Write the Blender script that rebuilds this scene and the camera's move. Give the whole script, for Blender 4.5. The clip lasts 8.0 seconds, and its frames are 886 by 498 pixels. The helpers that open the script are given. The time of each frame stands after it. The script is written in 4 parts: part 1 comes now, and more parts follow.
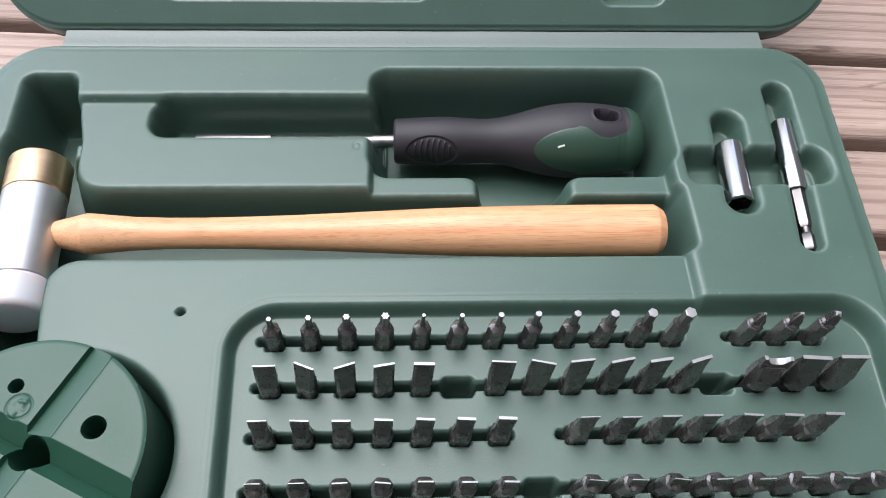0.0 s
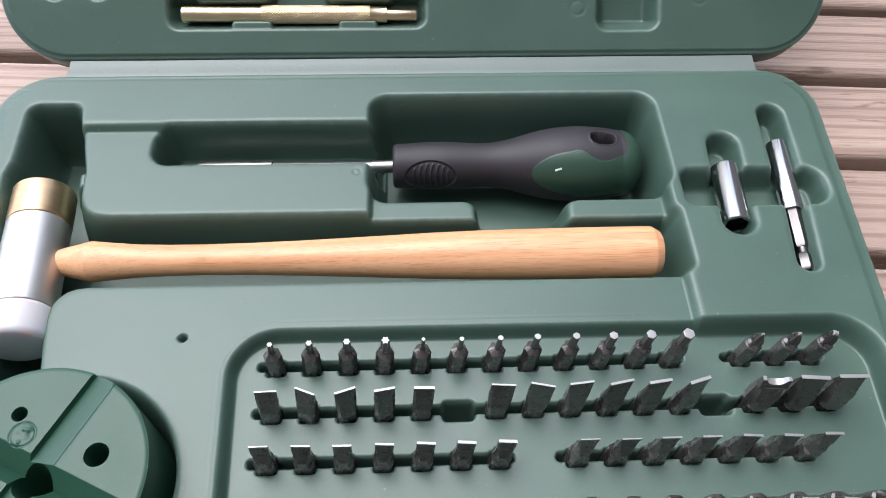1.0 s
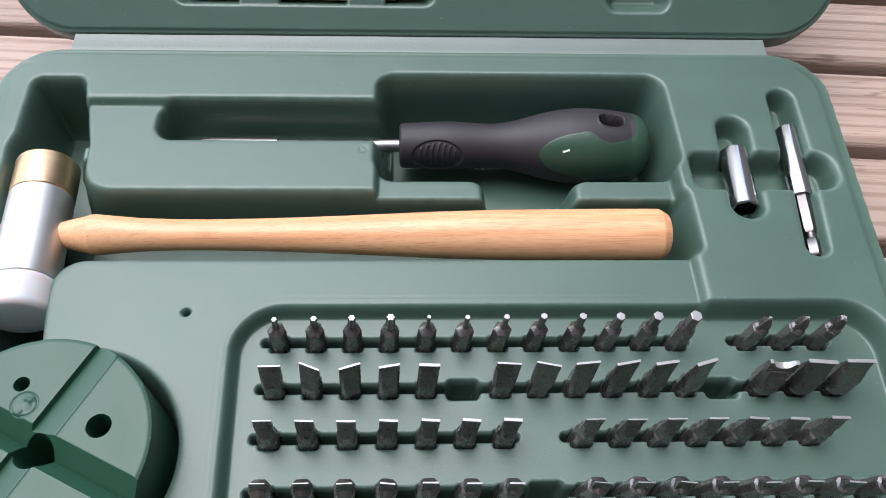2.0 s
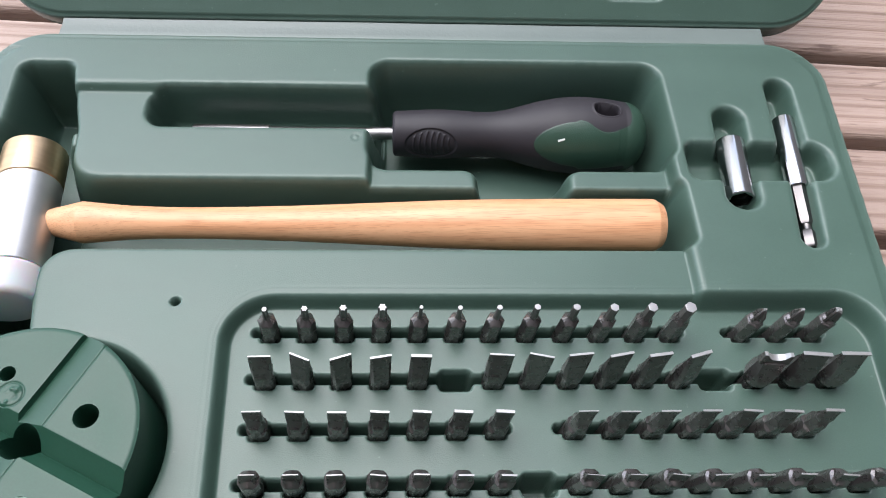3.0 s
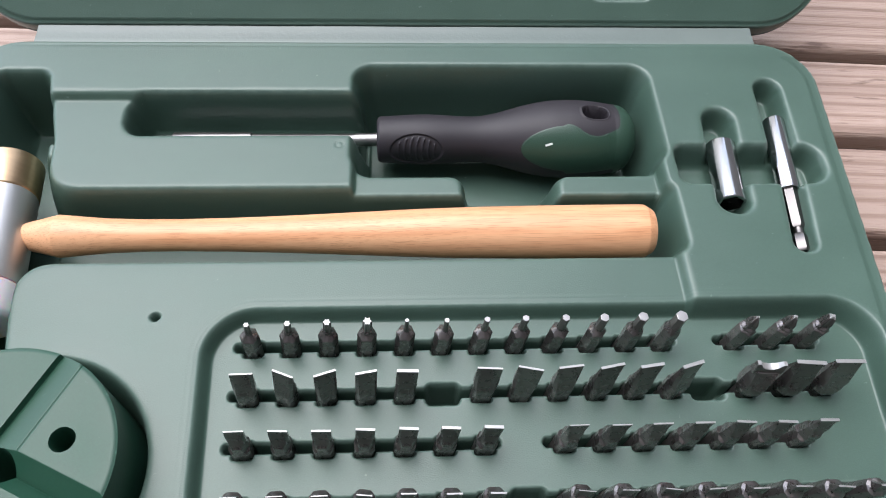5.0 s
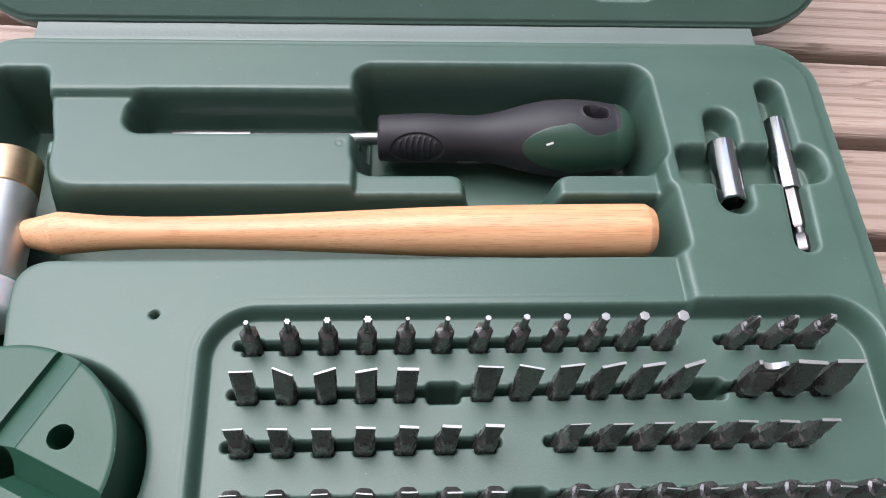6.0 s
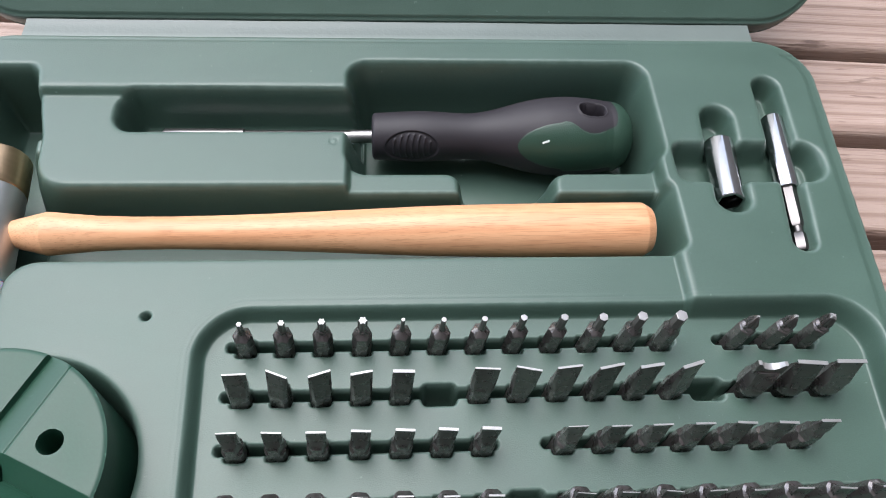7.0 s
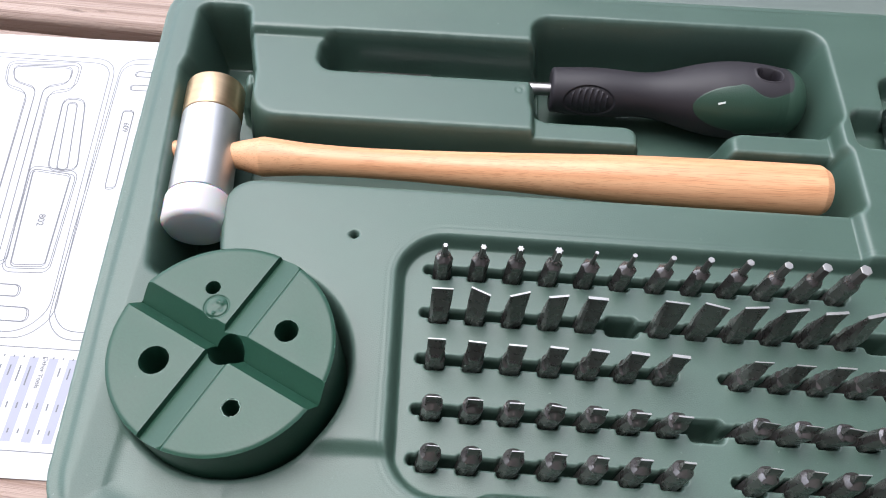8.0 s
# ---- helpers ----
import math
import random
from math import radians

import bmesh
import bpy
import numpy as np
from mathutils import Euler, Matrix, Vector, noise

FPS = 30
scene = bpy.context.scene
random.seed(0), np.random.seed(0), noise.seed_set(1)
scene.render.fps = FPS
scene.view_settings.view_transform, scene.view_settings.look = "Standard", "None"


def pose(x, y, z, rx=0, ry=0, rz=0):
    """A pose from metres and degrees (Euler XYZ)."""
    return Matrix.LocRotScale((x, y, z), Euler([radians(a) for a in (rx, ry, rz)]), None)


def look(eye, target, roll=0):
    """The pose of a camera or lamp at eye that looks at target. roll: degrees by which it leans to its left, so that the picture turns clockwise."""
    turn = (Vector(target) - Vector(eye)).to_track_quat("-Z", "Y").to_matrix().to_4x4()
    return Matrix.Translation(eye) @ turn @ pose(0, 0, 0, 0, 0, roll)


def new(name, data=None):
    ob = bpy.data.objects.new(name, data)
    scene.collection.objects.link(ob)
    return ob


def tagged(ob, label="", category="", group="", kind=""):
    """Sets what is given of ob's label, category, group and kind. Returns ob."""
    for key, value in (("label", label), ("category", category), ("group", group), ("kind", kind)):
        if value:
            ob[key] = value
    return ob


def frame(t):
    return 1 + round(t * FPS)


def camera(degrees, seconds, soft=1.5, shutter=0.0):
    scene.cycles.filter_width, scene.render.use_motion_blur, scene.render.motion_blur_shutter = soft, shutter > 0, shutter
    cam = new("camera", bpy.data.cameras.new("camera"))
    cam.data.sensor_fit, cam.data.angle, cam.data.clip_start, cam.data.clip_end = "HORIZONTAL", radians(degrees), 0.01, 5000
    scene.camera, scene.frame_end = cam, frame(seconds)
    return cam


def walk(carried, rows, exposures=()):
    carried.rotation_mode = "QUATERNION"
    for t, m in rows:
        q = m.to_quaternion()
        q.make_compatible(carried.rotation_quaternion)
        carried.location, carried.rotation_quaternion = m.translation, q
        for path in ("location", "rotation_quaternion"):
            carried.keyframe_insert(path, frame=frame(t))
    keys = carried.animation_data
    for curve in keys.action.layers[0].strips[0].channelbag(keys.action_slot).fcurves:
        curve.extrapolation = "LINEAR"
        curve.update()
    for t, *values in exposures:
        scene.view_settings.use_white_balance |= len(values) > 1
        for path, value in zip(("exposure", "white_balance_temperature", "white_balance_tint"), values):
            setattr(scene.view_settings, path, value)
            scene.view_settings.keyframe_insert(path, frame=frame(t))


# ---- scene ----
cam = camera(61.34, 8.0, soft=1.0)
PATH = [
    (0, (-0.02437, -0.13221, 0.32051), (-0.01359, 0.03089, 0.06895), 2.766),
    (0.5, (-0.02312, -0.13360, 0.32376), (-0.01447, 0.03269, 0.07421), 1.704),
    (0.7, (-0.02227, -0.13177, 0.32500), (-0.01315, 0.03565, 0.07623), 1.563),
    (1, (-0.02277, -0.13269, 0.32382), (-0.01316, 0.03730, 0.07682), 1.674),
    (1.5, (-0.02349, -0.13353, 0.32508), (-0.01333, 0.03767, 0.07894), 1.907),
    (1.7, (-0.02577, -0.13615, 0.32023), (-0.01654, 0.03369, 0.07311), 2.450),
    (2.8, (-0.02604, -0.13346, 0.31741), (-0.01365, 0.03015, 0.06625), 3.781),
    (3, (-0.02495, -0.13365, 0.31625), (-0.01285, 0.02973, 0.06492), 3.784),
    (3.5, (-0.02332, -0.12882, 0.31493), (-0.01076, 0.03174, 0.06183), 3.730),
    (4, (-0.02405, -0.12717, 0.31258), (-0.00729, 0.03537, 0.06098), 4.565),
    (4.5, (-0.02356, -0.12711, 0.31304), (-0.00804, 0.03498, 0.06108), 4.312),
    (4.7, (-0.02220, -0.12534, 0.31412), (-0.00704, 0.03640, 0.06192), 3.943),
    (5.8, (-0.02172, -0.12537, 0.31403), (-0.00710, 0.03654, 0.06190), 3.856),
    (6, (-0.02311, -0.12597, 0.31249), (-0.00724, 0.03644, 0.06076), 4.349),
    (6.5, (-0.02484, -0.12504, 0.30996), (-0.00783, 0.03522, 0.05692), 4.997),
    (7, (-0.02366, -0.12313, 0.30999), (-0.00529, 0.03825, 0.05776), 4.969),
    (7.3, (-0.02550, -0.12605, 0.31092), (-0.00940, 0.03416, 0.05779), 4.887),
    (7.5, (-0.03400, -0.13316, 0.30929), (-0.02107, 0.02667, 0.05574), 4.169),
    (7.7, (-0.05498, -0.13030, 0.31411), (-0.04290, 0.02302, 0.05653), 4.644),
    (7.9, (-0.06781, -0.14368, 0.31711), (-0.07014, 0.01507, 0.06256), 1.544),
    (8, (-0.07250, -0.15219, 0.31573), (-0.08100, 0.00398, 0.05972), 1.107),
]
walk(cam, [(t, look(eye, target, roll)) for t, eye, target, roll in PATH])

# ---- light ----
world = bpy.data.worlds.new("sky")
scene.world = world
world.use_nodes = True
wn = world.node_tree.nodes
sky = wn.new("ShaderNodeTexSky")
sky.sky_type = "NISHITA"
sky.sun_disc = False
sky.sun_elevation, sky.sun_rotation = radians(69), radians(-49)
sky.dust_density, sky.air_density, sky.ozone_density = 0.8, 1.0, 1.0
tone = wn.new("ShaderNodeHueSaturation")
tone.inputs["Saturation"].default_value = 0.52
world.node_tree.links.new(sky.outputs[0], tone.inputs["Color"])
world.node_tree.links.new(tone.outputs[0], wn["Background"].inputs["Color"])
wn["Background"].inputs["Strength"].default_value = 0.13
sun = new("sun", bpy.data.lights.new("sun", "SUN"))
sun.data.energy, sun.data.angle, sun.data.color = 1.05, radians(55), (1.0, 0.975, 0.985)
sun.matrix_world = look((-0.38, 0.33, 1.3), (0, 0, 0))
scene.view_settings.exposure = 1.95


# ---- materials ----
def material(name, colour, rough=0.5, metal=0.0, vary=0.12, scale=30.0, bump=0.05, fine=600.0, stretch=(1, 1, 1), second=None, spec=0.5, wear=None, sub=0.0, rand=0.0, bumpdist=0.0004, grain=0.0, rub_glint=None):
    """Base colour broken up at two scales, with a fine relief."""
    m = bpy.data.materials.new(name)
    m.use_nodes = True
    n, l = m.node_tree.nodes, m.node_tree.links
    b = n["Principled BSDF"]
    b.inputs["Roughness"].default_value, b.inputs["Metallic"].default_value = rough, metal
    b.inputs["Specular IOR Level"].default_value = spec
    if sub:
        b.inputs["Subsurface Weight"].default_value = sub
        b.inputs["Subsurface Scale"].default_value = 0.004
    co = n.new("ShaderNodeTexCoord")
    mp = n.new("ShaderNodeMapping")
    mp.inputs["Scale"].default_value = stretch
    l.new(co.outputs["Object"], mp.inputs["Vector"])
    big = n.new("ShaderNodeTexNoise")
    big.inputs["Scale"].default_value, big.inputs["Detail"].default_value = scale, 6
    small = n.new("ShaderNodeTexNoise")
    small.inputs["Scale"].default_value, small.inputs["Detail"].default_value = fine, 3
    for t in (big, small):
        l.new(mp.outputs[0], t.inputs["Vector"])
    ramp = n.new("ShaderNodeMix")
    ramp.data_type = "RGBA"
    dark = tuple(c * (1 - vary) for c in colour)
    lite = second or tuple(min(1, c * (1 + vary)) for c in colour)
    ramp.inputs[6].default_value, ramp.inputs[7].default_value = (*dark, 1), (*lite, 1)
    l.new(big.outputs["Fac"], ramp.inputs[0])
    out = ramp.outputs[2]
    if rand:
        info = n.new("ShaderNodeObjectInfo")
        hs = n.new("ShaderNodeHueSaturation")
        mr = n.new("ShaderNodeMapRange")
        mr.inputs[3].default_value, mr.inputs[4].default_value = 1 - rand, 1 + rand
        l.new(info.outputs["Random"], mr.inputs[0])
        l.new(mr.outputs[0], hs.inputs["Value"])
        l.new(out, hs.inputs["Color"])
        out = hs.outputs[0]
    if grain:
        gr = n.new("ShaderNodeMapRange")
        gr.inputs[1].default_value, gr.inputs[2].default_value = 0.3, 0.7
        gr.inputs[3].default_value, gr.inputs[4].default_value = 1 - grain, 1 + grain
        l.new(small.outputs["Fac"], gr.inputs[0])
        gv = n.new("ShaderNodeHueSaturation")
        l.new(gr.outputs[0], gv.inputs["Value"])
        l.new(out, gv.inputs["Color"])
        out = gv.outputs[0]
    if wear:
        sp = n.new("ShaderNodeTexNoise")
        sp.inputs["Scale"].default_value, sp.inputs["Detail"].default_value = wear[1], 4
        l.new(co.outputs["Object"], sp.inputs["Vector"])
        cr = n.new("ShaderNodeMapRange")
        cr.inputs[1].default_value, cr.inputs[2].default_value = wear[2], wear[2] + 0.05
        cr.inputs[4].default_value = wear[3]
        l.new(sp.outputs["Fac"], cr.inputs[0])
        mx = n.new("ShaderNodeMix")
        mx.data_type = "RGBA"
        mx.inputs[7].default_value = (*wear[0], 1)
        l.new(cr.outputs[0], mx.inputs[0])
        l.new(out, mx.inputs[6])
        out = mx.outputs[2]
    if rub_glint:
        # pale proud edges: rubbed plastic and a painted highlight, broken up by a noise
        geo = n.new("ShaderNodeNewGeometry")
        er = n.new("ShaderNodeMapRange")
        er.inputs[1].default_value, er.inputs[2].default_value = rub_glint[1], rub_glint[2]
        l.new(geo.outputs["Pointiness"], er.inputs[0])
        en = n.new("ShaderNodeTexNoise")
        en.inputs["Scale"].default_value, en.inputs["Detail"].default_value = 190, 8
        l.new(co.outputs["Object"], en.inputs["Vector"])
        eb = n.new("ShaderNodeMapRange")
        eb.inputs[1].default_value, eb.inputs[2].default_value = 0.36, 0.62
        eb.inputs[3].default_value, eb.inputs[4].default_value = 0.5 * rub_glint[3], rub_glint[3]
        l.new(en.outputs["Fac"], eb.inputs[0])
        em = n.new("ShaderNodeMath")
        em.operation = "MULTIPLY"
        l.new(er.outputs[0], em.inputs[0])
        l.new(eb.outputs[0], em.inputs[1])
        ex = n.new("ShaderNodeMix")
        ex.data_type = "RGBA"
        ex.inputs[7].default_value = (*rub_glint[0], 1)
        l.new(em.outputs[0], ex.inputs[0])
        l.new(out, ex.inputs[6])
        out = ex.outputs[2]
    l.new(out, b.inputs["Base Color"])
    rr = n.new("ShaderNodeMapRange")
    rr.inputs[3].default_value, rr.inputs[4].default_value = max(0.02, rough - 0.1), min(1, rough + 0.1)
    l.new(big.outputs["Fac"], rr.inputs[0])
    l.new(rr.outputs[0], b.inputs["Roughness"])
    if bump:
        bp = n.new("ShaderNodeBump")
        bp.inputs["Strength"].default_value, bp.inputs["Distance"].default_value = bump, bumpdist
        l.new(small.outputs["Fac"], bp.inputs["Height"])
        l.new(bp.outputs[0], b.inputs["Normal"])
    return m


def wood(name, light, dark, rings, along=(1, 9, 9), rough=0.45, rand=0.0, bump=0.1, knots=0.0):
    """Timber with grain along x: fine streaks, broad bands of growth and a few dark pores."""
    m = bpy.data.materials.new(name)
    m.use_nodes = True
    n, l = m.node_tree.nodes, m.node_tree.links
    b = n["Principled BSDF"]
    b.inputs["Roughness"].default_value = rough
    co = n.new("ShaderNodeTexCoord")
    src = co.outputs["Object"]
    info = n.new("ShaderNodeObjectInfo")
    if rand:
        ad = n.new("ShaderNodeVectorMath")
        ad.operation = "MULTIPLY_ADD"
        ad.inputs[1].default_value = (1, 1, 1)
        cm = n.new("ShaderNodeCombineXYZ")
        ml = n.new("ShaderNodeMath")
        ml.operation = "MULTIPLY"
        ml.inputs[1].default_value = 7.0
        l.new(info.outputs["Random"], ml.inputs[0])
        l.new(ml.outputs[0], cm.inputs[0])
        l.new(ml.outputs[0], cm.inputs[2])
        l.new(src, ad.inputs[0])
        l.new(cm.outputs[0], ad.inputs[2])
        src = ad.outputs[0]
    mp = n.new("ShaderNodeMapping")
    mp.inputs["Scale"].default_value = along
    l.new(src, mp.inputs["Vector"])
    w = n.new("ShaderNodeTexNoise")
    w.inputs["Scale"].default_value, w.inputs["Detail"].default_value, w.inputs["Distortion"].default_value = rings, 5, 1.2
    f = n.new("ShaderNodeTexNoise")
    f.inputs["Scale"].default_value, f.inputs["Detail"].default_value = rings * 9, 4
    mp2 = n.new("ShaderNodeMapping")
    mp2.inputs["Scale"].default_value = (along[0] * 1.1, along[1] * 2.4, along[2] * 2.4)
    l.new(src, mp2.inputs["Vector"])
    l.new(mp.outputs[0], w.inputs["Vector"])
    l.new(mp2.outputs[0], f.inputs["Vector"])
    cr = n.new("ShaderNodeValToRGB")
    e = cr.color_ramp.elements
    e[0].position, e[1].position = 0.38, 0.62
    mid = tuple((a + c) / 2 * 1.03 for a, c in zip(light, dark))
    e[0].color, e[1].color = (*dark, 1), (*light, 1)
    k = e.new(0.5)
    k.color = (*mid, 1)
    l.new(w.outputs["Fac"], cr.inputs["Fac"])
    mx = n.new("ShaderNodeMix")
    mx.data_type, mx.blend_type = "RGBA", "MULTIPLY"
    mx.inputs[0].default_value = 0.55 if knots else 1.0
    fr = n.new("ShaderNodeValToRGB")
    fe = fr.color_ramp.elements
    fe[0].position, fe[1].position = 0.385, 0.435
    fe[0].color, fe[1].color = (0.74, 0.66, 0.6, 1), (1, 1, 1, 1)
    l.new(f.outputs["Fac"], fr.inputs["Fac"])
    l.new(cr.outputs[0], mx.inputs[6])
    l.new(fr.outputs[0], mx.inputs[7])
    out = mx.outputs[2]
    if knots:
        wv = n.new("ShaderNodeTexWave")
        wv.bands_direction = "Y"
        wv.inputs["Scale"].default_value, wv.inputs["Distortion"].default_value = 36.0, 9.0
        wv.inputs["Detail"].default_value, wv.inputs["Detail Scale"].default_value = 3.0, 0.35
        mw = n.new("ShaderNodeMapping")
        mw.inputs["Scale"].default_value = (0.05, 1.0, 1.0)
        l.new(src, mw.inputs["Vector"])
        l.new(mw.outputs[0], wv.inputs["Vector"])
        wr = n.new("ShaderNodeValToRGB")
        we = wr.color_ramp.elements
        we[0].position, we[1].position = 0.02, 0.4
        we[0].color, we[1].color = (0.66, 0.6, 0.57, 1), (1, 1, 1, 1)
        l.new(wv.outputs["Fac"], wr.inputs["Fac"])
        m4 = n.new("ShaderNodeMix")
        m4.data_type, m4.blend_type = "RGBA", "MULTIPLY"
        m4.inputs[0].default_value = 0.8
        l.new(out, m4.inputs[6])
        l.new(wr.outputs[0], m4.inputs[7])
        out = m4.outputs[2]
        vo = n.new("ShaderNodeTexVoronoi")
        vo.inputs["Scale"].default_value = knots
        mk = n.new("ShaderNodeMapping")
        mk.inputs["Scale"].default_value = (0.6, 1.0, 0.2)
        l.new(src, mk.inputs["Vector"])
        l.new(mk.outputs[0], vo.inputs["Vector"])
        kr = n.new("ShaderNodeValToRGB")
        ke = kr.color_ramp.elements
        ke[0].position, ke[1].position = 0.03, 0.09
        ke[0].color, ke[1].color = (0.12, 0.1, 0.1, 1), (1, 1, 1, 1)
        l.new(vo.outputs["Distance"], kr.inputs["Fac"])
        m2 = n.new("ShaderNodeMix")
        m2.data_type, m2.blend_type = "RGBA", "MULTIPLY"
        m2.inputs[0].default_value = 0.8
        l.new(out, m2.inputs[6])
        l.new(kr.outputs[0], m2.inputs[7])
        out = m2.outputs[2]
    if rand:
        hs = n.new("ShaderNodeHueSaturation")
        mr = n.new("ShaderNodeMapRange")
        mr.inputs[3].default_value, mr.inputs[4].default_value = 1 - rand, 1 + rand
        l.new(info.outputs["Random"], mr.inputs[0])
        l.new(mr.outputs[0], hs.inputs["Value"])
        l.new(out, hs.inputs["Color"])
        out = hs.outputs[0]
    l.new(out, b.inputs["Base Color"])
    if knots:
        sp = n.new("ShaderNodeTexNoise")
        sp.inputs["Scale"].default_value, sp.inputs["Detail"].default_value = 160, 5
        ms = n.new("ShaderNodeMapping")
        ms.inputs["Scale"].default_value = (0.2, 1.2, 1.2)
        l.new(src, ms.inputs["Vector"])
        l.new(ms.outputs[0], sp.inputs["Vector"])
        sr = n.new("ShaderNodeValToRGB")
        se = sr.color_ramp.elements
        se[0].position, se[1].position = 0.28, 0.36
        se[0].color, se[1].color = (0.45, 0.4, 0.38, 1), (1, 1, 1, 1)
        l.new(sp.outputs["Fac"], sr.inputs["Fac"])
        m3 = n.new("ShaderNodeMix")
        m3.data_type, m3.blend_type = "RGBA", "MULTIPLY"
        m3.inputs[0].default_value = 0.9
        l.new(out, m3.inputs[6])
        l.new(sr.outputs[0], m3.inputs[7])
        out = m3.outputs[2]
        l.new(out, b.inputs["Base Color"])
    bp = n.new("ShaderNodeBump")
    bp.inputs["Strength"].default_value, bp.inputs["Distance"].default_value = bump, 0.001
    l.new(f.outputs["Fac"], bp.inputs["Height"])
    l.new(bp.outputs[0], b.inputs["Normal"])
    return m


# case edges: pale scuffs, with the rims' bright highlight put into the colour
GREEN = material("green_plastic", (0.0490, 0.0890, 0.0690), 0.37, spec=0.5, grain=0.07, stretch=(1, 1.6, 1), vary=0.17, scale=22, bump=0.16, fine=1600, wear=((0.15, 0.21, 0.185), 420, 0.715, 0.5), bumpdist=0.0004, rub_glint=((0.22, 0.29, 0.26), 0.506, 0.55, 0.34))
DISC_GREEN = material("block_plastic", (0.013, 0.055, 0.033), 0.42, spec=0.40, grain=0.05, vary=0.18, scale=40, bump=0.2, fine=900, wear=((0.14, 0.22, 0.18), 300, 0.72, 0.4), bumpdist=0.0002, rub_glint=((0.10, 0.20, 0.15), 0.53, 0.62, 0.6))
HINGE_GREEN = material("hinge_plastic", (0.115, 0.142, 0.13), 0.38, vary=0.15, scale=25, bump=0.2, fine=500)
HANDLE_WOOD = wood("handle_wood", (0.71, 0.385, 0.210), (0.61, 0.295, 0.150), 34, along=(0.22, 5, 5), rough=0.40, bump=0.05)
DECK_WOOD = wood("deck_wood", (0.36, 0.262, 0.218), (0.30, 0.212, 0.174), 15, along=(0.2, 3.6, 3.6), rough=0.7, rand=0.1, bump=0.7, knots=5.0)
ALU = material("brushed_aluminium", (0.60, 0.585, 0.58), 0.44, 1.0, vary=0.05, scale=60, bump=0.1, fine=300, stretch=(1, 6, 1))
BRASS = material("turned_brass", (0.52, 0.36, 0.22), 0.34, 1.0, vary=0.2, scale=70, bump=0.06, fine=300, stretch=(1, 5, 1))
PUNCH_BRASS = material("polished_brass", (0.74, 0.59, 0.39), 0.32, 1.0, vary=0.08, scale=90, bump=0.04, fine=500)
NYLON = material("white_nylon", (0.56, 0.55, 0.58), 0.35, vary=0.03, scale=60, bump=0.04, sub=0.9)
BIT_STEEL = material("phosphated_steel", (0.20, 0.180, 0.175), 0.28, 0.85, spec=0.8, vary=0.2, scale=260, bump=0.15, fine=2500, bumpdist=0.0001, rand=0.2)
BIT_TIP = material("ground_steel", (0.36, 0.352, 0.35), 0.38, 0.6, vary=0.1, scale=300, bump=0.05, fine=2500)
CHROME = material("chrome", (0.5, 0.49, 0.5), 0.15, 1.0, vary=0.04, scale=40, bump=0.0)
SATIN = material("satin_steel", (0.31, 0.30, 0.30), 0.36, 1.0, vary=0.06, scale=80, bump=0.03)
SHANK_STEEL = material("dull_steel", (0.15, 0.14, 0.138), 0.33, 1.0, vary=0.1, scale=120, bump=0.03)
DARK_STEEL = material("dark_bore", (0.02, 0.02, 0.02), 0.5, 0.4)
RUBBER = material("black_rubber", (0.0225, 0.0195, 0.0240), 0.55, spec=0.38, vary=0.15, scale=60, bump=0.2, fine=2500, bumpdist=0.0001)
GRIP_GREEN = material("handle_green", (0.020, 0.052, 0.034), 0.42, vary=0.12, scale=80, bump=0.3, fine=1800, bumpdist=0.0002)
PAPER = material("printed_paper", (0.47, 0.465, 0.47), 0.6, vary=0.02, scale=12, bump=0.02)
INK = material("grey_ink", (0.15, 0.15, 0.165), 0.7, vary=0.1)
TYPE = material("dark_ink", (0.1, 0.1, 0.115), 0.7, vary=0.1)
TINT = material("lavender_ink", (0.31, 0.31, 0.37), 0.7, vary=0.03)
CHIP = material("white_paint_chip", (0.7, 0.72, 0.7), 0.5)
SHADE_WALL = material("shade_wall", (0.12, 0.118, 0.115), 0.8, vary=0.15, scale=4, bump=0.3, fine=60)
KNOT = material("dark_knot", (0.06, 0.042, 0.034), 0.6, vary=0.5, scale=500, bump=0.3, fine=900)
SWARF = material("pale_swarf", (0.34, 0.46, 0.4), 0.5, vary=0.2, scale=900, bump=0.0)
LEAF = material("dry_leaf", (0.34, 0.17, 0.1), 0.6, vary=0.3, scale=150, bump=0.4, fine=700)
SOIL = material("ground_soil", (0.09, 0.085, 0.06), 0.9, vary=0.4, scale=3, bump=0.4, fine=40)

MM = 0.001


# ---- building helpers ----
def mesh_object(name, verts, faces, mat, parent=None, label="", smooth=True, sharp=None):
    me = bpy.data.meshes.new(name)
    me.from_pydata([tuple(v) for v in verts], [], faces)
    me.validate()
    me.update()
    if smooth:
        me.polygons.foreach_set("use_smooth", [True] * len(me.polygons))
        if sharp:
            me.set_sharp_from_angle(angle=radians(sharp))
    me.materials.append(mat)
    ob = new(name, me)
    if parent is not None:
        ob.parent = parent
    if label:
        ob["label"] = label
    return ob


def part(name, bm, mat, parent=None, label="", sharp=40):
    """One bmesh as one mesh object, under a thing where one is given."""
    me = bpy.data.meshes.new(name)
    bmesh.ops.recalc_face_normals(bm, faces=bm.faces)
    bm.to_mesh(me)
    bm.free()
    me.polygons.foreach_set("use_smooth", [True] * len(me.polygons))
    me.set_sharp_from_angle(angle=radians(sharp))
    me.materials.append(mat)
    ob = new(name, me)
    if parent is not None:
        ob.parent = parent
    if label:
        ob["label"] = label
    return ob


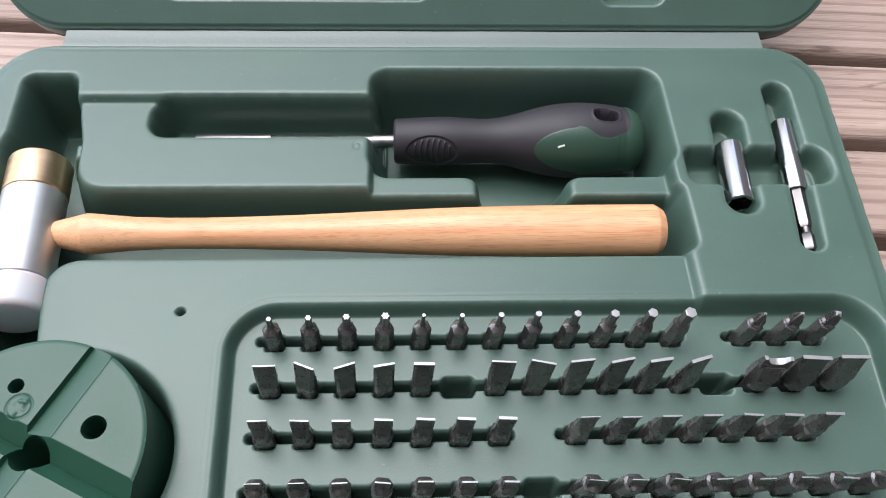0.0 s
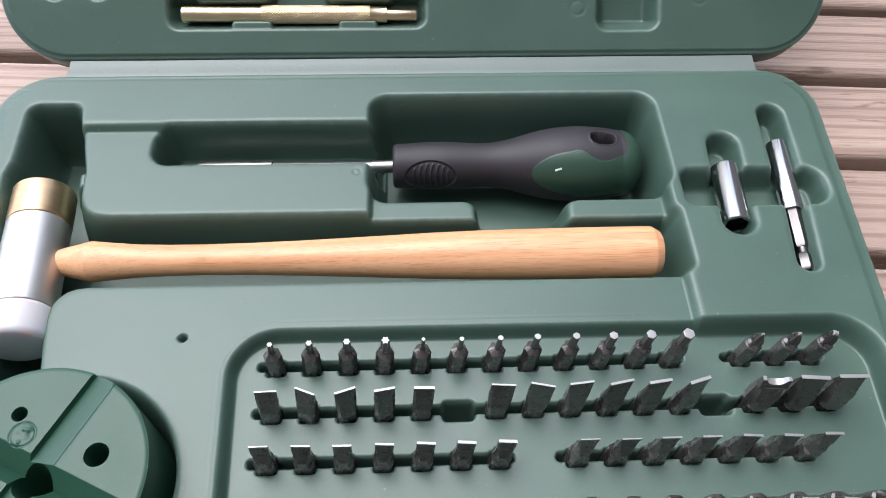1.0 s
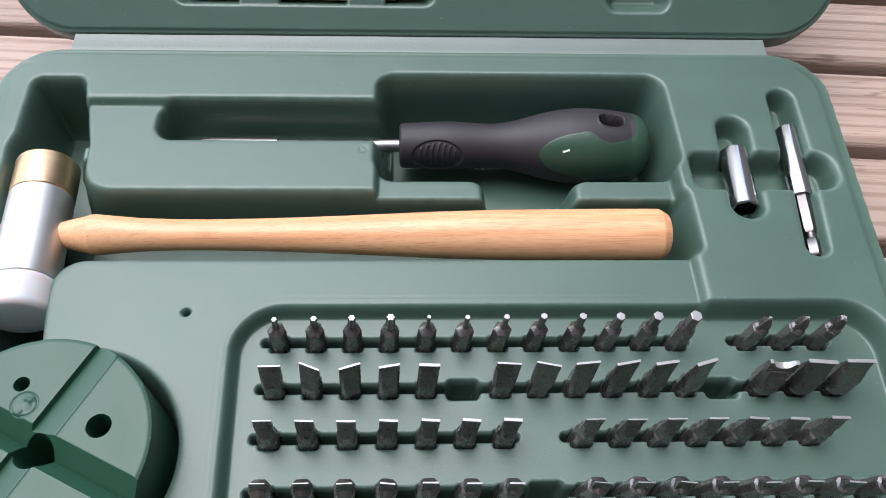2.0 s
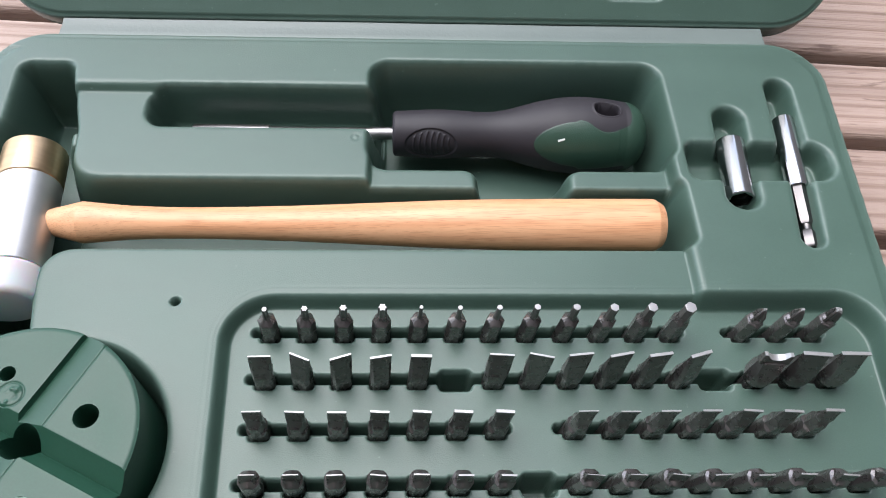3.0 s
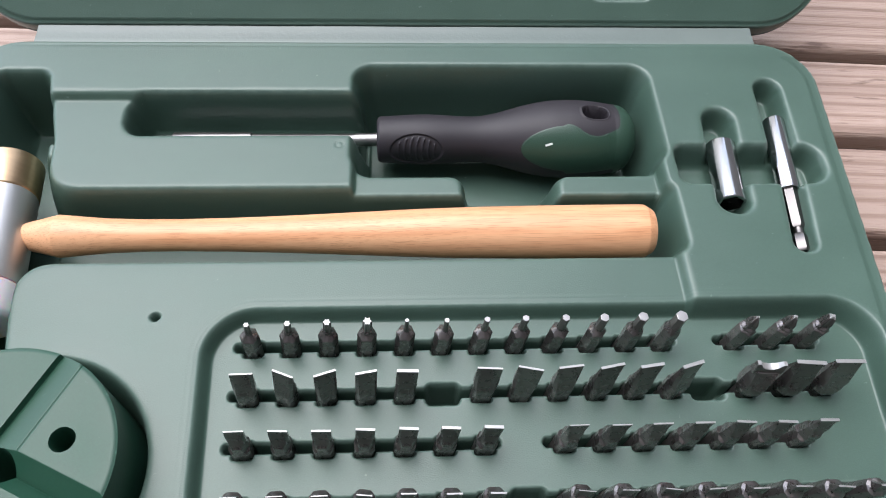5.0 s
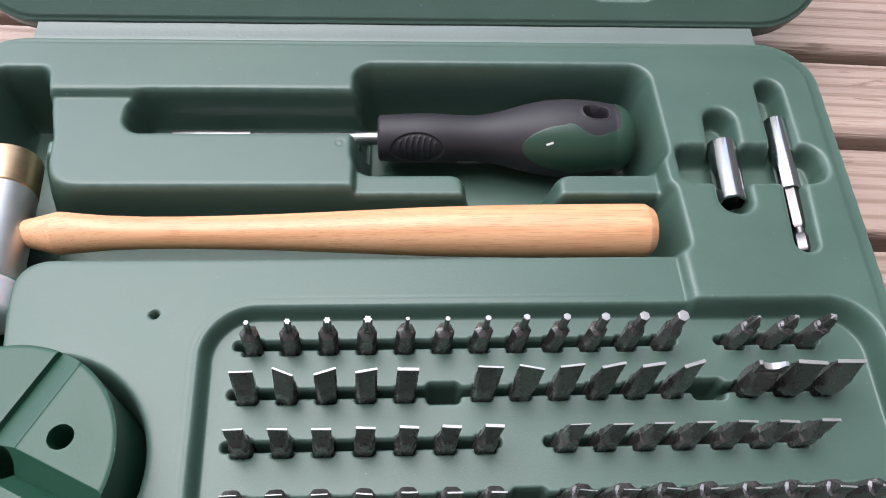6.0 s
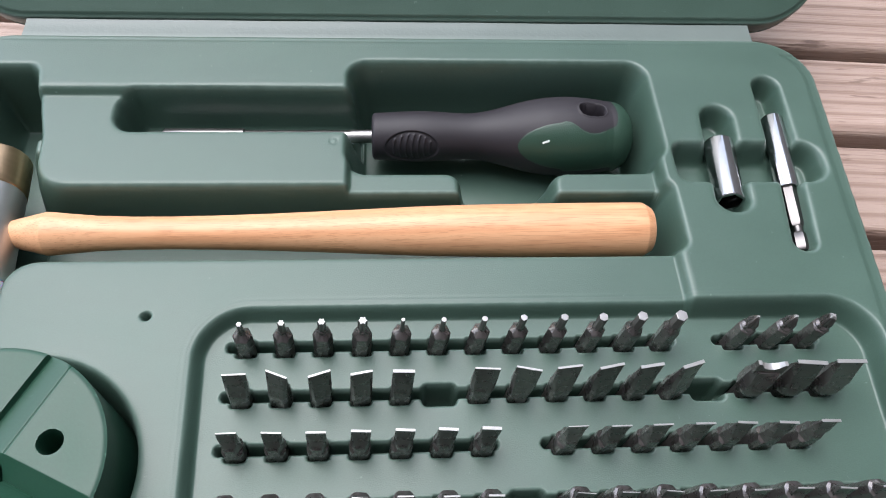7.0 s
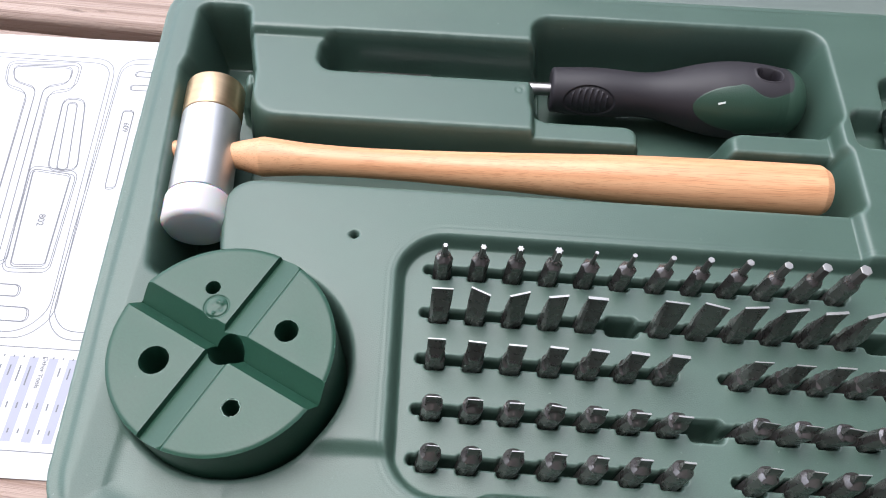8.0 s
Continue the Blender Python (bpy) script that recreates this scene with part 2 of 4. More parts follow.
def loft(bm, rings, cap=True, ends=(True, True)):
    """Join rings of equally many points into a skin."""
    rows = [[bm.verts.new(p) for p in ring] for ring in rings]
    n = len(rows[0])
    for a, b in zip(rows, rows[1:]):
        for i in range(n):
            bm.faces.new((a[i], a[(i + 1) % n], b[(i + 1) % n], b[i]))
    if cap and ends[0]:
        bm.faces.new(rows[0][::-1])
    if cap and ends[1]:
        bm.faces.new(rows[-1])
    return rows


def turned(profile, axis="x", n=64):
    """A turned body from (place along the axis, radius) in millimetres."""
    bm = bmesh.new()
    rings = []
    for s, r in profile:
        ring = []
        for i in range(n):
            a = 2 * math.pi * i / n
            c, d = r * math.cos(a), r * math.sin(a)
            p = {"x": (s, c, d), "y": (c, s, d), "z": (c, d, s)}[axis]
            ring.append(Vector(p) * MM)
        rings.append(ring)
    loft(bm, rings)
    return bm


def rounded_end(s0, s1, r, e, steps=5):
    """Profile of a cylinder from s0 to s1 with rounded edges of e."""
    sg = 1 if s1 > s0 else -1
    pts = [(s0 + sg * e * (1 - math.cos(math.pi / 2 * i / steps)), r - e + e * math.sin(math.pi / 2 * i / steps)) for i in range(steps + 1)]
    tail = [(s1 - sg * e * (1 - math.cos(math.pi / 2 * i / steps)), r - e + e * math.sin(math.pi / 2 * i / steps)) for i in range(steps, -1, -1)]
    return pts + tail


# ---- plan shapes, millimetres ----
def sd_poly(P, X, Y, r=0.0):
    """Distance to a polygon, inside negative, with corners rounded outward by r."""
    P = np.array(P, float)
    d = np.full(X.shape, 1e9)
    s = np.ones(X.shape)
    for i in range(len(P)):
        a, b = P[i], P[i - 1]
        ex, ey = b - a
        wx, wy = X - a[0], Y - a[1]
        t = np.clip((wx * ex + wy * ey) / (ex * ex + ey * ey), 0, 1)
        d = np.minimum(d, (wx - ex * t) ** 2 + (wy - ey * t) ** 2)
        c1, c2, c3 = Y >= a[1], Y < b[1], ex * wy > ey * wx
        flip = (c1 & c2 & c3) | (~c1 & ~c2 & ~c3)
        s = np.where(flip, -s, s)
    return s * np.sqrt(d) - r


def inset(P, r):
    """A convex, clockwise or anticlockwise polygon moved inward by r."""
    P = [Vector(p) for p in P]
    area = sum(a.x * b.y - b.x * a.y for a, b in zip(P, P[1:] + P[:1]))
    sg = 1 if area > 0 else -1
    out = []
    for i in range(len(P)):
        a, b, c = P[i - 1], P[i], P[(i + 1) % len(P)]
        u, v = (b - a).normalized(), (c - b).normalized()
        nu, nv = Vector((-u.y, u.x)) * sg, Vector((-v.y, v.x)) * sg
        k = r / (1 + nu.dot(nv))
        out.append(b + (nu + nv) * k)
    return [tuple(p) for p in out]


def sd_round(P, X, Y, r):
    return sd_poly(inset(P, r), X, Y, r)


def sd_box(x0, x1, y0, y1, r, X, Y):
    qx = np.abs(X - (x0 + x1) / 2) - (x1 - x0) / 2 + r
    qy = np.abs(Y - (y0 + y1) / 2) - (y1 - y0) / 2 + r
    return np.hypot(np.maximum(qx, 0), np.maximum(qy, 0)) + np.minimum(np.maximum(qx, qy), 0) - r


def sd_cap(ax, ay, bx, by, r, X, Y):
    ex, ey = bx - ax, by - ay
    t = np.clip(((X - ax) * ex + (Y - ay) * ey) / (ex * ex + ey * ey + 1e-9), 0, 1)
    return np.hypot(X - ax - ex * t, Y - ay - ey * t) - r


def smin(a, b, k):
    h = np.clip(0.5 + 0.5 * (b - a) / k, 0, 1)
    return b + (a - b) * h - k * h * (1 - h)


def relu(x, k):
    """max(0, x) with a rounded corner of reach k."""
    return np.where(x > k, x, np.where(x < -k, 0, (x + k) ** 2 / (4 * k)))


def sink(z, d, floor, slope=5.0, kt=1.2, kb=2.0, ease=0.0):
    """Press a pocket with distance d into the surface z down to a floor, edges rounded and eased off over 3 mm."""
    z = z - ease * np.clip(1 - d / 3.2, 0, 1) ** 2
    lowered = floor + relu(z - slope * relu(-d, kt) - floor, kb)
    return np.minimum(z, lowered)


def axis_lines(parts):
    """Grid lines from (start, end, step) stretches."""
    out = []
    for a, b, st in parts:
        out += list(np.linspace(a, b, max(1, round((b - a) / st)), endpoint=False))
    return np.array(out + [parts[-1][1]])


def sheet(name, xs, ys, Z, keep, mat, parent, label="", lift=None, hem=None):
    """A moulded skin over a grid; lift turns plan points into the world."""
    X, Y = np.meshgrid(xs, ys)
    if hem is not None:
        # draw the outermost cells in to a clean edge
        gy, gx = np.gradient(hem, ys, xs)
        over = np.clip(hem, 0, None) / np.maximum(gx * gx + gy * gy, 0.2)
        X, Y = X - gx * over, Y - gy * over
    ok = keep
    cells = ok[:-1, :-1] & ok[1:, :-1] & ok[:-1, 1:] & ok[1:, 1:]
    used = np.zeros(ok.shape, bool)
    for dy in (0, 1):
        for dx in (0, 1):
            used[dy:dy + cells.shape[0], dx:dx + cells.shape[1]] |= cells
    index = np.cumsum(used.ravel()).reshape(used.shape) - 1
    co = np.stack([X[used], Y[used], Z[used]], -1) * MM
    jy, jx = np.nonzero(cells)
    quads = np.stack([index[jy, jx], index[jy, jx + 1], index[jy + 1, jx + 1], index[jy + 1, jx]], -1)
    if lift is not None:
        co = co @ np.array(lift.to_3x3()).T + np.array(lift.translation)
    me = bpy.data.meshes.new(name)
    me.vertices.add(len(co))
    me.vertices.foreach_set("co", co.ravel())
    me.loops.add(quads.size)
    me.loops.foreach_set("vertex_index", quads.ravel())
    me.polygons.add(len(quads))
    me.polygons.foreach_set("loop_start", np.arange(0, quads.size, 4))
    me.polygons.foreach_set("use_smooth", np.ones(len(quads), bool))
    me.update(calc_edges=True)
    me.materials.append(mat)
    ob = new(name, me)
    ob.parent = parent
    if label:
        ob["label"] = label
    return ob


# ---- the setting ----
DECK = 14.0
ground = part("ground", turned([(-700, 0.001), (-700, 4000000.0)], "z", 48), SOIL)
tagged(ground, "bare brown soil below the raised deck", "ground", kind="structure")


def board_mesh():
    """A plank 2.2 m long with eased edges and a slightly cupped, weathered face."""
    xs = np.linspace(-1500, 690, 52)
    prof = []
    w, th, e = 28.6, 26.0, 4.5
    for i in range(7):
        a = math.pi / 2 * i / 6
        prof.append((-w + e - e * math.cos(a), -e + e * math.sin(a)))
    for y in np.linspace(-w + e, w - e, 9)[1:-1]:
        prof.append((y, 0.5 * math.cos(y * 0.1) - 0.5 - 0.25 * math.sin(y * 0.45)))
    for i in range(7):
        a = math.pi / 2 * (1 - i / 6)
        prof.append((w - e + e * math.cos(a), -e + e * math.sin(a)))
    prof += [(w, -th), (-w, -th)]
    bm = bmesh.new()
    rings = []
    for x in xs:
        ring = []
        for y, z in prof:
            wob = 0.6 * noise.noise((x * 0.008, y * 0.02, 3))
            ring.append(Vector((x, y + wob, z + 0.3 * noise.noise((x * 0.01, y * 0.05, 9)))) * MM)
        rings.append(ring)
    loft(bm, rings)
    return bm


deck = new("deck")
tagged(deck, "weathered reddish-brown timber deck with narrow gaps", "deck", kind="structure")
deck.matrix_world = pose(0, 0.1805, DECK * MM, 0, 0, -3.2)
first_board = part("board", board_mesh(), DECK_WOOD, deck)
PITCH = 66.0
for k in range(-13, 14):
    ob = first_board if k == 0 else new("board", first_board.data)
    ob.parent = deck
    ob.location = (random.uniform(-0.2, 0.2), k * PITCH * MM, random.uniform(-0.0006, 0.0006))
for x in (-800, 560):
    bm = bmesh.new()
    bmesh.ops.create_cube(bm, size=1, matrix=Matrix.LocRotScale((x * MM, 0, -0.076), None, (0.05, 1.9, 0.098)))
    bmesh.ops.bevel(bm, geom=bm.edges[:], offset=0.003, segments=1, affect="EDGES")
    part("joist", bm, DECK_WOOD, deck)

# dark knots in the boards
for kx, ky, ka, kb in ((0.2720, 0.2335, 4.2, 3.0), (0.2610, 0.2290, 2.0, 1.4)):
    bm = bmesh.new()
    ring = [Vector((ka * (1 + 0.18 * math.sin(3 * q) + 0.1 * math.sin(5 * q + 1)) * math.cos(q), kb * (1 + 0.15 * math.cos(2 * q)) * math.sin(q), 0)) * MM for q in [2 * math.pi * i / 24 for i in range(24)]]
    loft(bm, [[p + Vector((0, 0, -0.001)) for p in ring], [p * 0.96 + Vector((0, 0, 0.0003)) for p in ring]])
    ob = part("knot", bm, KNOT, deck, "dark resinous knot in the board")
    ob.matrix_world = pose(kx, ky, DECK * MM, 0, 0, 20)

# unseen wall added behind the camera to keep sky light off
bm = bmesh.new()
bmesh.ops.create_cube(bm, size=1, matrix=Matrix.LocRotScale((0, -0.88, 1.35), None, (7.0, 0.2, 4.1)))
bmesh.ops.bevel(bm, geom=bm.edges[:], offset=0.01, segments=1, affect="EDGES")
wall = part("shade_wall_south", bm, SHADE_WALL)
tagged(wall, "plain grey-brown unseen wall added to block sky light", "wall", kind="structure")

# second unseen wall, added to block sky glare on the right
bm = bmesh.new()
bmesh.ops.create_cube(bm, size=1, matrix=Matrix.LocRotScale((1.0, 0.35, 0.65), None, (0.2, 3.0, 2.7)))
bmesh.ops.bevel(bm, geom=bm.edges[:], offset=0.01, segments=1, affect="EDGES")
wall = part("shade_wall_east", bm, SHADE_WALL)
tagged(wall, "plain grey-brown unseen wall added to block sky light", "wall", kind="structure")

# ---- the case ----
RIM, FLAT, FLOOR = 59.0, 55.0, 48.0
PITCH_X = 14.5
ROWS_Y = (0.1, -19.7, -39.5, -59.7, -78.5)
COLS = [-81 + PITCH_X * k for k in range(16)]
FILLED = (
    (0, 1, 2, 3, 4, 5, 6, 7, 8, 9, 10, 11, 13, 14, 15),
    (0, 1, 2, 3, 4, 6, 7, 8, 9, 10, 11, 13, 14, 15),
    (0, 1, 2, 3, 4, 5, 6, 8, 9, 10, 11, 12, 13, 14),
    (0, 1, 2, 3, 4, 5, 6, 8, 9, 10, 11, 12, 13, 14, 15),
    (0, 1, 2, 3, 4, 5, 6, 8, 9, 10, 11, 12, 13, 14),
)
SLOTS = (((0, 11), (13, 15)), ((0, 15),), ((0, 6), (8, 14)), ((0, 15),), ((0, 6), (8, 14)))
FINGER = ((), (5, 12), (), (7,), ())
OUTLINE = [(-232.5, 162), (183, 162), (164.5, -118), (-209, -118)]

tool_case = new("tool_case")
tagged(tool_case, "open green moulded plastic tool case with fitted pockets", "tool case")

xs = axis_lines([(-242, -112, 0.8), (-112, 166, 0.55), (166, 192, 0.8)])
ys = axis_lines([(-128, -97, 0.9), (-97, 20, 0.55), (20, 172, 0.75)])
X, Y = np.meshgrid(xs, ys)
d_out = sd_round(OUTLINE, X, Y, 28)
Z = np.full(X.shape, RIM)
# faint moulding waviness
Z += 0.12 * np.sin(X * 0.045 + 1) * np.sin(Y * 0.06)
# seam ledge near the outer edge
Z -= 0.7 * np.clip((d_out + 8.5) / 2.6, 0, 1) * (Y < 150)
# lower terraces
Z = sink(Z, sd_poly([(-204, 126), (91.5, 126), (91.5, -86), (-60, -86), (-60, -108), (-200, -108)], X, Y), FLAT, np.where((X > 60) | (Y > 100), 2.2, 0.25 + 0.5 * np.clip((X + 190) / 25, 0, 1)), 1.2, 1.2, np.where((X > 60) | (Y > 100), 0.6, 0.0))
Z = sink(Z, sd_poly([(-175, -77), (-60, -77), (-60, -200), (-175, -200)], X, Y, 2), 52.0, 0.12 + 0.78 * np.clip((X + 150) / 45, 0, 1), 2, 2)
# hammer pocket and handle channel
head_pocket = sd_poly([(-206.5, 134.5), (-192, 134.5), (-188, 116), (-183.5, 100), (-181, 74), (-181.5, 34), (-181, 18), (-176, -8), (-192, -8), (-198, 30), (-206, 96), (-204.5, 104)], X, Y, 5)
channel = sd_box(-190, 95, 37.2, 72.5, 5, X, Y)
Z = sink(Z, smin(head_pocket, channel, 15), 23.0, 5.0, 1.8, 2.5, 0.9)
Z = sink(Z, head_pocket + 2.0, 18.5, 5.0, 1.5, 2.5)
nub = sd_cap(-183.0, 105, -182.4, 100, 2.6, X, Y)
Z = np.maximum(Z, np.where(nub < 4, 46.0 - 3.0 * relu(nub + 1.0, 1.5), 0))
# screwdriver pocket, shaft slot and the lower saddles
driver = smin(sd_box(-45.4, 95.5, 83.5, 143.0, 9, X, Y), sd_box(4, 46, 60, 100, 7, X, Y), 6)
saddles = sd_poly([(-44, 66), (92, 66), (92, 90), (-44, 90)], X, Y, 1)
Z = sink(Z, saddles, 50.5, 4, 1.5, 1.2)
slot = sd_box(-149, -38, 104.0, 126.0, 8.5, X, Y)
slot = np.minimum(slot, sd_box(-143, -38, 108, 126.0, 1, X, Y))
Z = sink(Z, slot, 33.0, 7.0, 1.4, 1.5, 0.6)
Z = sink(Z, driver, 40.0, 4.6, 2.0, 1.0, 0.9)
lower = smin(sd_box(-43.6, 93, 84.5, 140.4, 9, X, Y), sd_box(5, 45, 60, 100, 7, X, Y), 6)
Z = sink(Z, lower, 20.0, 4.6, 1.0, 3)
# socket pockets
small_slot = sd_cap(124.0, 108.0, 120.6, 63.0, 7.3, X, Y)
long_slot = np.minimum(sd_cap(152.8, 128.0, 150, 80, 6.2, X, Y), sd_cap(150, 80, 145.2, 40.5, 4.6, X, Y))
cross = smin(sd_box(99.5, 138, 72, 93.5, 5, X, Y), sd_box(130, 166.5, 72, 93.5, 9, X, Y), 3)
Z = sink(Z, smin(smin(small_slot, cross, 2.5), long_slot, 2.5), 46.5, 4.5, 1.2, 2.5, 0.7)
Z = sink(Z, sd_box(103, 160, 75, 90.5, 3, X, Y), 44.5, 2, 1.5, 2)
# bit panel
panel = sd_round([(-99.3, 13.6), (164.0, 13.6), (158.0, -91.5), (-94.3, -91.5)], X, Y, 19)
Z = sink(Z, panel, FLOOR, 3.2, 1.5, 2.0, 0.7)
for r, y0 in enumerate(ROWS_Y):
    d = np.full(X.shape, 99.0)
    for a, b in SLOTS[r]:
        d = np.minimum(d, sd_box(COLS[a] - 7.5, COLS[b] + 6.0, y0 - 1.2, y0 + 2.6, 1.9, X, Y))
    for k in FILLED[r]:
        d = np.minimum(d, sd_box(COLS[k] - 3.85, COLS[k] + 3.85, y0 - 3.4, y0 + 3.4, 1.2, X, Y))
    for k in FINGER[r]:
        d = smin(d, sd_box(COLS[k] - 6.0, COLS[k] + 6.0, y0 - 3.2, y0 + 4.2, 2.0, X, Y), 1.5)
    Z = sink(Z, d, 35.0, 12.0, 0.5, 1.0)
    for k in FINGER[r]:
        Z = sink(Z, sd_box(COLS[k] - 6.4, COLS[k] + 6.4, y0 - 4.0, y0 + 4.2, 2.0, X, Y), 27.0, 9.0, 0.7, 1.0)
# round pocket for the bench block
BX, BY, BR = -155.5, -49.5, 40.0
Z = sink(Z, np.hypot(X - BX - 0.8, Y - BY - 1.5) - 42.4, 24.0, 6.5, 1.6, 2.5, 0.8)
# moulded ring marks
for mx, my, mr in ((-51.3, 97.6, 1.6), (-222.5, 146.0, 1.6)):
    Z -= 0.3 * np.exp(-(np.abs(np.hypot(X - mx, Y - my) - mr) / 0.45) ** 2)
# drawn lines in the plastic along the back wall of the bit panel
Z -= 0.12 * np.exp(-((panel - 2.4) / 0.5) ** 2) + 0.1 * np.exp(-((panel - 4.2) / 0.5) ** 2)
Z -= 0.15 * np.exp(-((Y - 157.0) / 0.6) ** 2)
# small vent hole
Z = sink(Z, np.hypot(X + 118.3, Y - 11.2) - 1.7, 45.0, 12, 0.4, 0.5)
# shell sides
Z = np.minimum(Z, np.maximum(DECK + 0.4, RIM - 8.0 * relu(d_out + 0.8, 2.4)))
base = sheet("lower_shell", xs, ys, Z, d_out < 6.6, GREEN, tool_case)

# hinge strip between the two shells
HX0, HX1, HY, HZ = -200.5, 155.5, 161.5, 57.2
bm = bmesh.new()
rows = []
for x in np.linspace(HX0, HX1, 40):
    ring = []
    for y, z in ((-3, -0.2), (-1, 0.3), (2, 0.5), (5, 0.5), (8, 0.9), (10, 1.2), (10, -1.2), (5, -2.0), (-3, -2.0)):
        ring.append(Vector((x, HY + y, HZ + z + 0.08 * math.sin(x * 0.09))) * MM)
    rows.append(ring)
loft(bm, rows)
part("hinge", bm, HINGE_GREEN, tool_case, "paler flexed plastic hinge strip")

# the lid, leaning back
LID = 43.0
lid_pose = Matrix.Translation((0, (HY + 8.5) * MM, (HZ + 1.0) * MM)) @ pose(0, 0, 0, LID, 0, 0)
xs = axis_lines([(-246, 206, 0.9)])
ys = axis_lines([(-6, 60, 0.7), (60, 292, 2.0)])
X, Y = np.meshgrid(xs, ys)
d_lid = sd_round([(-237.5, 0), (197, 0), (178, 285), (-214, 285)], X, Y, 34)
Z = np.zeros(X.shape) + 0.1 * np.sin(X * 0.05) * np.sin(Y * 0.05)
Z += 2.0 * np.exp(-((d_lid + 5.6) / 0.85) ** 2) - 0.8 * np.clip((d_lid + 5.2) / 1.5, 0, 1)
punch = sd_box(-150, -17, 16.5, 34, 6, X, Y)
grip = sd_box(-99, -66, 22, 60, 6, X, Y)
Z = sink(Z, smin(punch, grip, 4), -9.5, 2.2, 1.0, 1.5)
for x0, x1 in ((-117, -97), (-62, -43)):
    tab = sd_box(x0, x1, 15.5, 20.6, 1.5, X, Y)
    Z = np.where(tab < 1.5, np.maximum(Z, -0.6 - 4.0 * relu(tab, 0.6)), Z)
for x0, x1 in ((-135, -97), (-67, -34)):
    tab = sd_box(x0, x1, 30.5, 48, 4, X, Y)
    Z = np.where(tab < 2, np.maximum(Z, -0.2 - 4.0 * relu(tab, 0.6)), Z)
Z = sink(Z, sd_box(71.5, 105, 14.5, 52, 6, X, Y), -11.0, 2.0, 1.0, 2.5)
for x in (-206, -184):
    Z = sink(Z, sd_cap(x, 38, x, 62, 6.5, X, Y), -14.0, 3.2, 1.0, 2.0)
for x, y, r in ((62, 26, 3.6), (126, 31, 3.6), (-112, 35.5, 3), (-62, 35, 3)):
    q = np.abs(np.hypot(X - x, Y - y) - r)
    Z -= 0.35 * np.exp(-(q / 0.5) ** 2)
Z = np.minimum(Z, np.maximum(-14.0, -8.0 * relu(d_lid + 0.8, 2.0)))
part_lid = sheet("lid", xs, ys, Z, d_lid < 2.6, GREEN, tool_case, "raised inner lid with moulded pockets", lift=lid_pose, hem=d_lid - 1.2)

# ---- hammer ----
hammer = new("hammer")
tagged(hammer, "brass and nylon faced hammer with a varnished wooden handle", "hammer")
hammer.matrix_world = pose(-0.1910, 0.0522, 0.0500, 0, 0, 0)
lean = pose(0, 0, 0, 0, 0, 6.3)


def hammer_part(name, profile, mat, label):
    bm = turned(profile, "y", 72)
    bmesh.ops.transform(bm, matrix=lean, verts=bm.verts)
    return part(name, bm, mat, hammer, label)


hammer_part("head", rounded_end(-25.4, 18.9, 13.3, 0.4), ALU, "brushed aluminium head")
hammer_part("brass_face", rounded_end(18.8, 38.0, 13.5, 1.2), BRASS, "tarnished brass striking face")
hammer_part("nylon_face", [(-41.6, 0.01), (-41.55, 4), (-41.4, 7.5)] + rounded_end(-41.3, -25.2, 14.2, 3.0, 8)[1:], NYLON, "milky white nylon face")
grip_profile = [(-18.2, 0.01), (-18.0, 3.5), (-17.0, 4.6), (-13, 5.0), (9, 5.0), (12.5, 5.7), (15, 6.4), (19, 7.35), (23, 8.35), (25.6, 8.95), (26.2, 8.95), (29, 8.72), (35, 8.15), (45, 7.3), (60, 6.8), (75, 6.75), (95, 7.1), (115, 7.7), (135, 8.5), (155, 9.4), (175, 10.3), (195, 10.9), (215, 11.25), (240, 11.5), (262, 11.6), (270.8, 11.6), (271.4, 11.5), (274.4, 9.8), (274.9, 9.4), (275.2, 8.9), (275.4, 0.01)]
fine = []
for (a, ra), (b, rb) in zip(grip_profile, grip_profile[1:]):
    fine.append((a, ra))
    if b - a > 8:
        fine.append(((a + b) / 2, (ra + rb) / 2 + 0.02))
fine.append(grip_profile[-1])
part("handle", turned(fine, "x", 72), HANDLE_WOOD, hammer, "varnished straight-grained wooden handle", sharp=11)

# ---- screwdriver ----
driver_thing = new("screwdriver")
tagged(driver_thing, "black and green rubber-handled bit screwdriver with steel shaft", "screwdriver")
driver_thing.matrix_world = pose(0.0010, 0.1145, 0.0385)
DX = np.array([-36, -35.6, -34.5, -30, -20, -12, -4, 4, 12, 20, 28, 36, 46, 56, 66, 74, 80, 84.5, 87, 88.4, 89])
DR = np.array([10.9, 10.95, 11.0, 11.2, 11.8, 12.0, 11.6, 11.0, 10.9, 12.2, 14.4, 16.6, 18.4, 18.9, 18.3, 17.2, 15.9, 13.6, 10.8, 7, 0.01])
gx = np.concatenate([[-36, -35.99, -35.6, -35.1], np.arange(-34.6, 86, 0.36), [86.3, 86.9, 87.5, 88, 88.4, 88.7, 88.9, 89]])
ga = np.linspace(0, 2 * math.pi, 320, endpoint=False)
fine_r = np.interp(gx, DX, DR)
k = np.ones(19) / 19
body_r = np.convolve(np.pad(fine_r, 9, mode="edge"), k, "valid")
body_r = np.where(gx < -33.5, np.interp(gx, [-36, -35.99, -35.6, -35.1, -34.6, -33.5], [0.01, 9.4, 10.2, 10.7, 10.95, 11.06]), body_r)
dome = np.clip((gx - 76.0) / 13.0, 0, 1)
body_r = np.where(gx > 76, np.interp(76.0, gx, body_r) * (1 - dome ** 2.3) ** (1 / 2.1), body_r)
A, G = np.meshgrid(np.degrees(ga), gx)
A = (A + 180) % 360 - 180
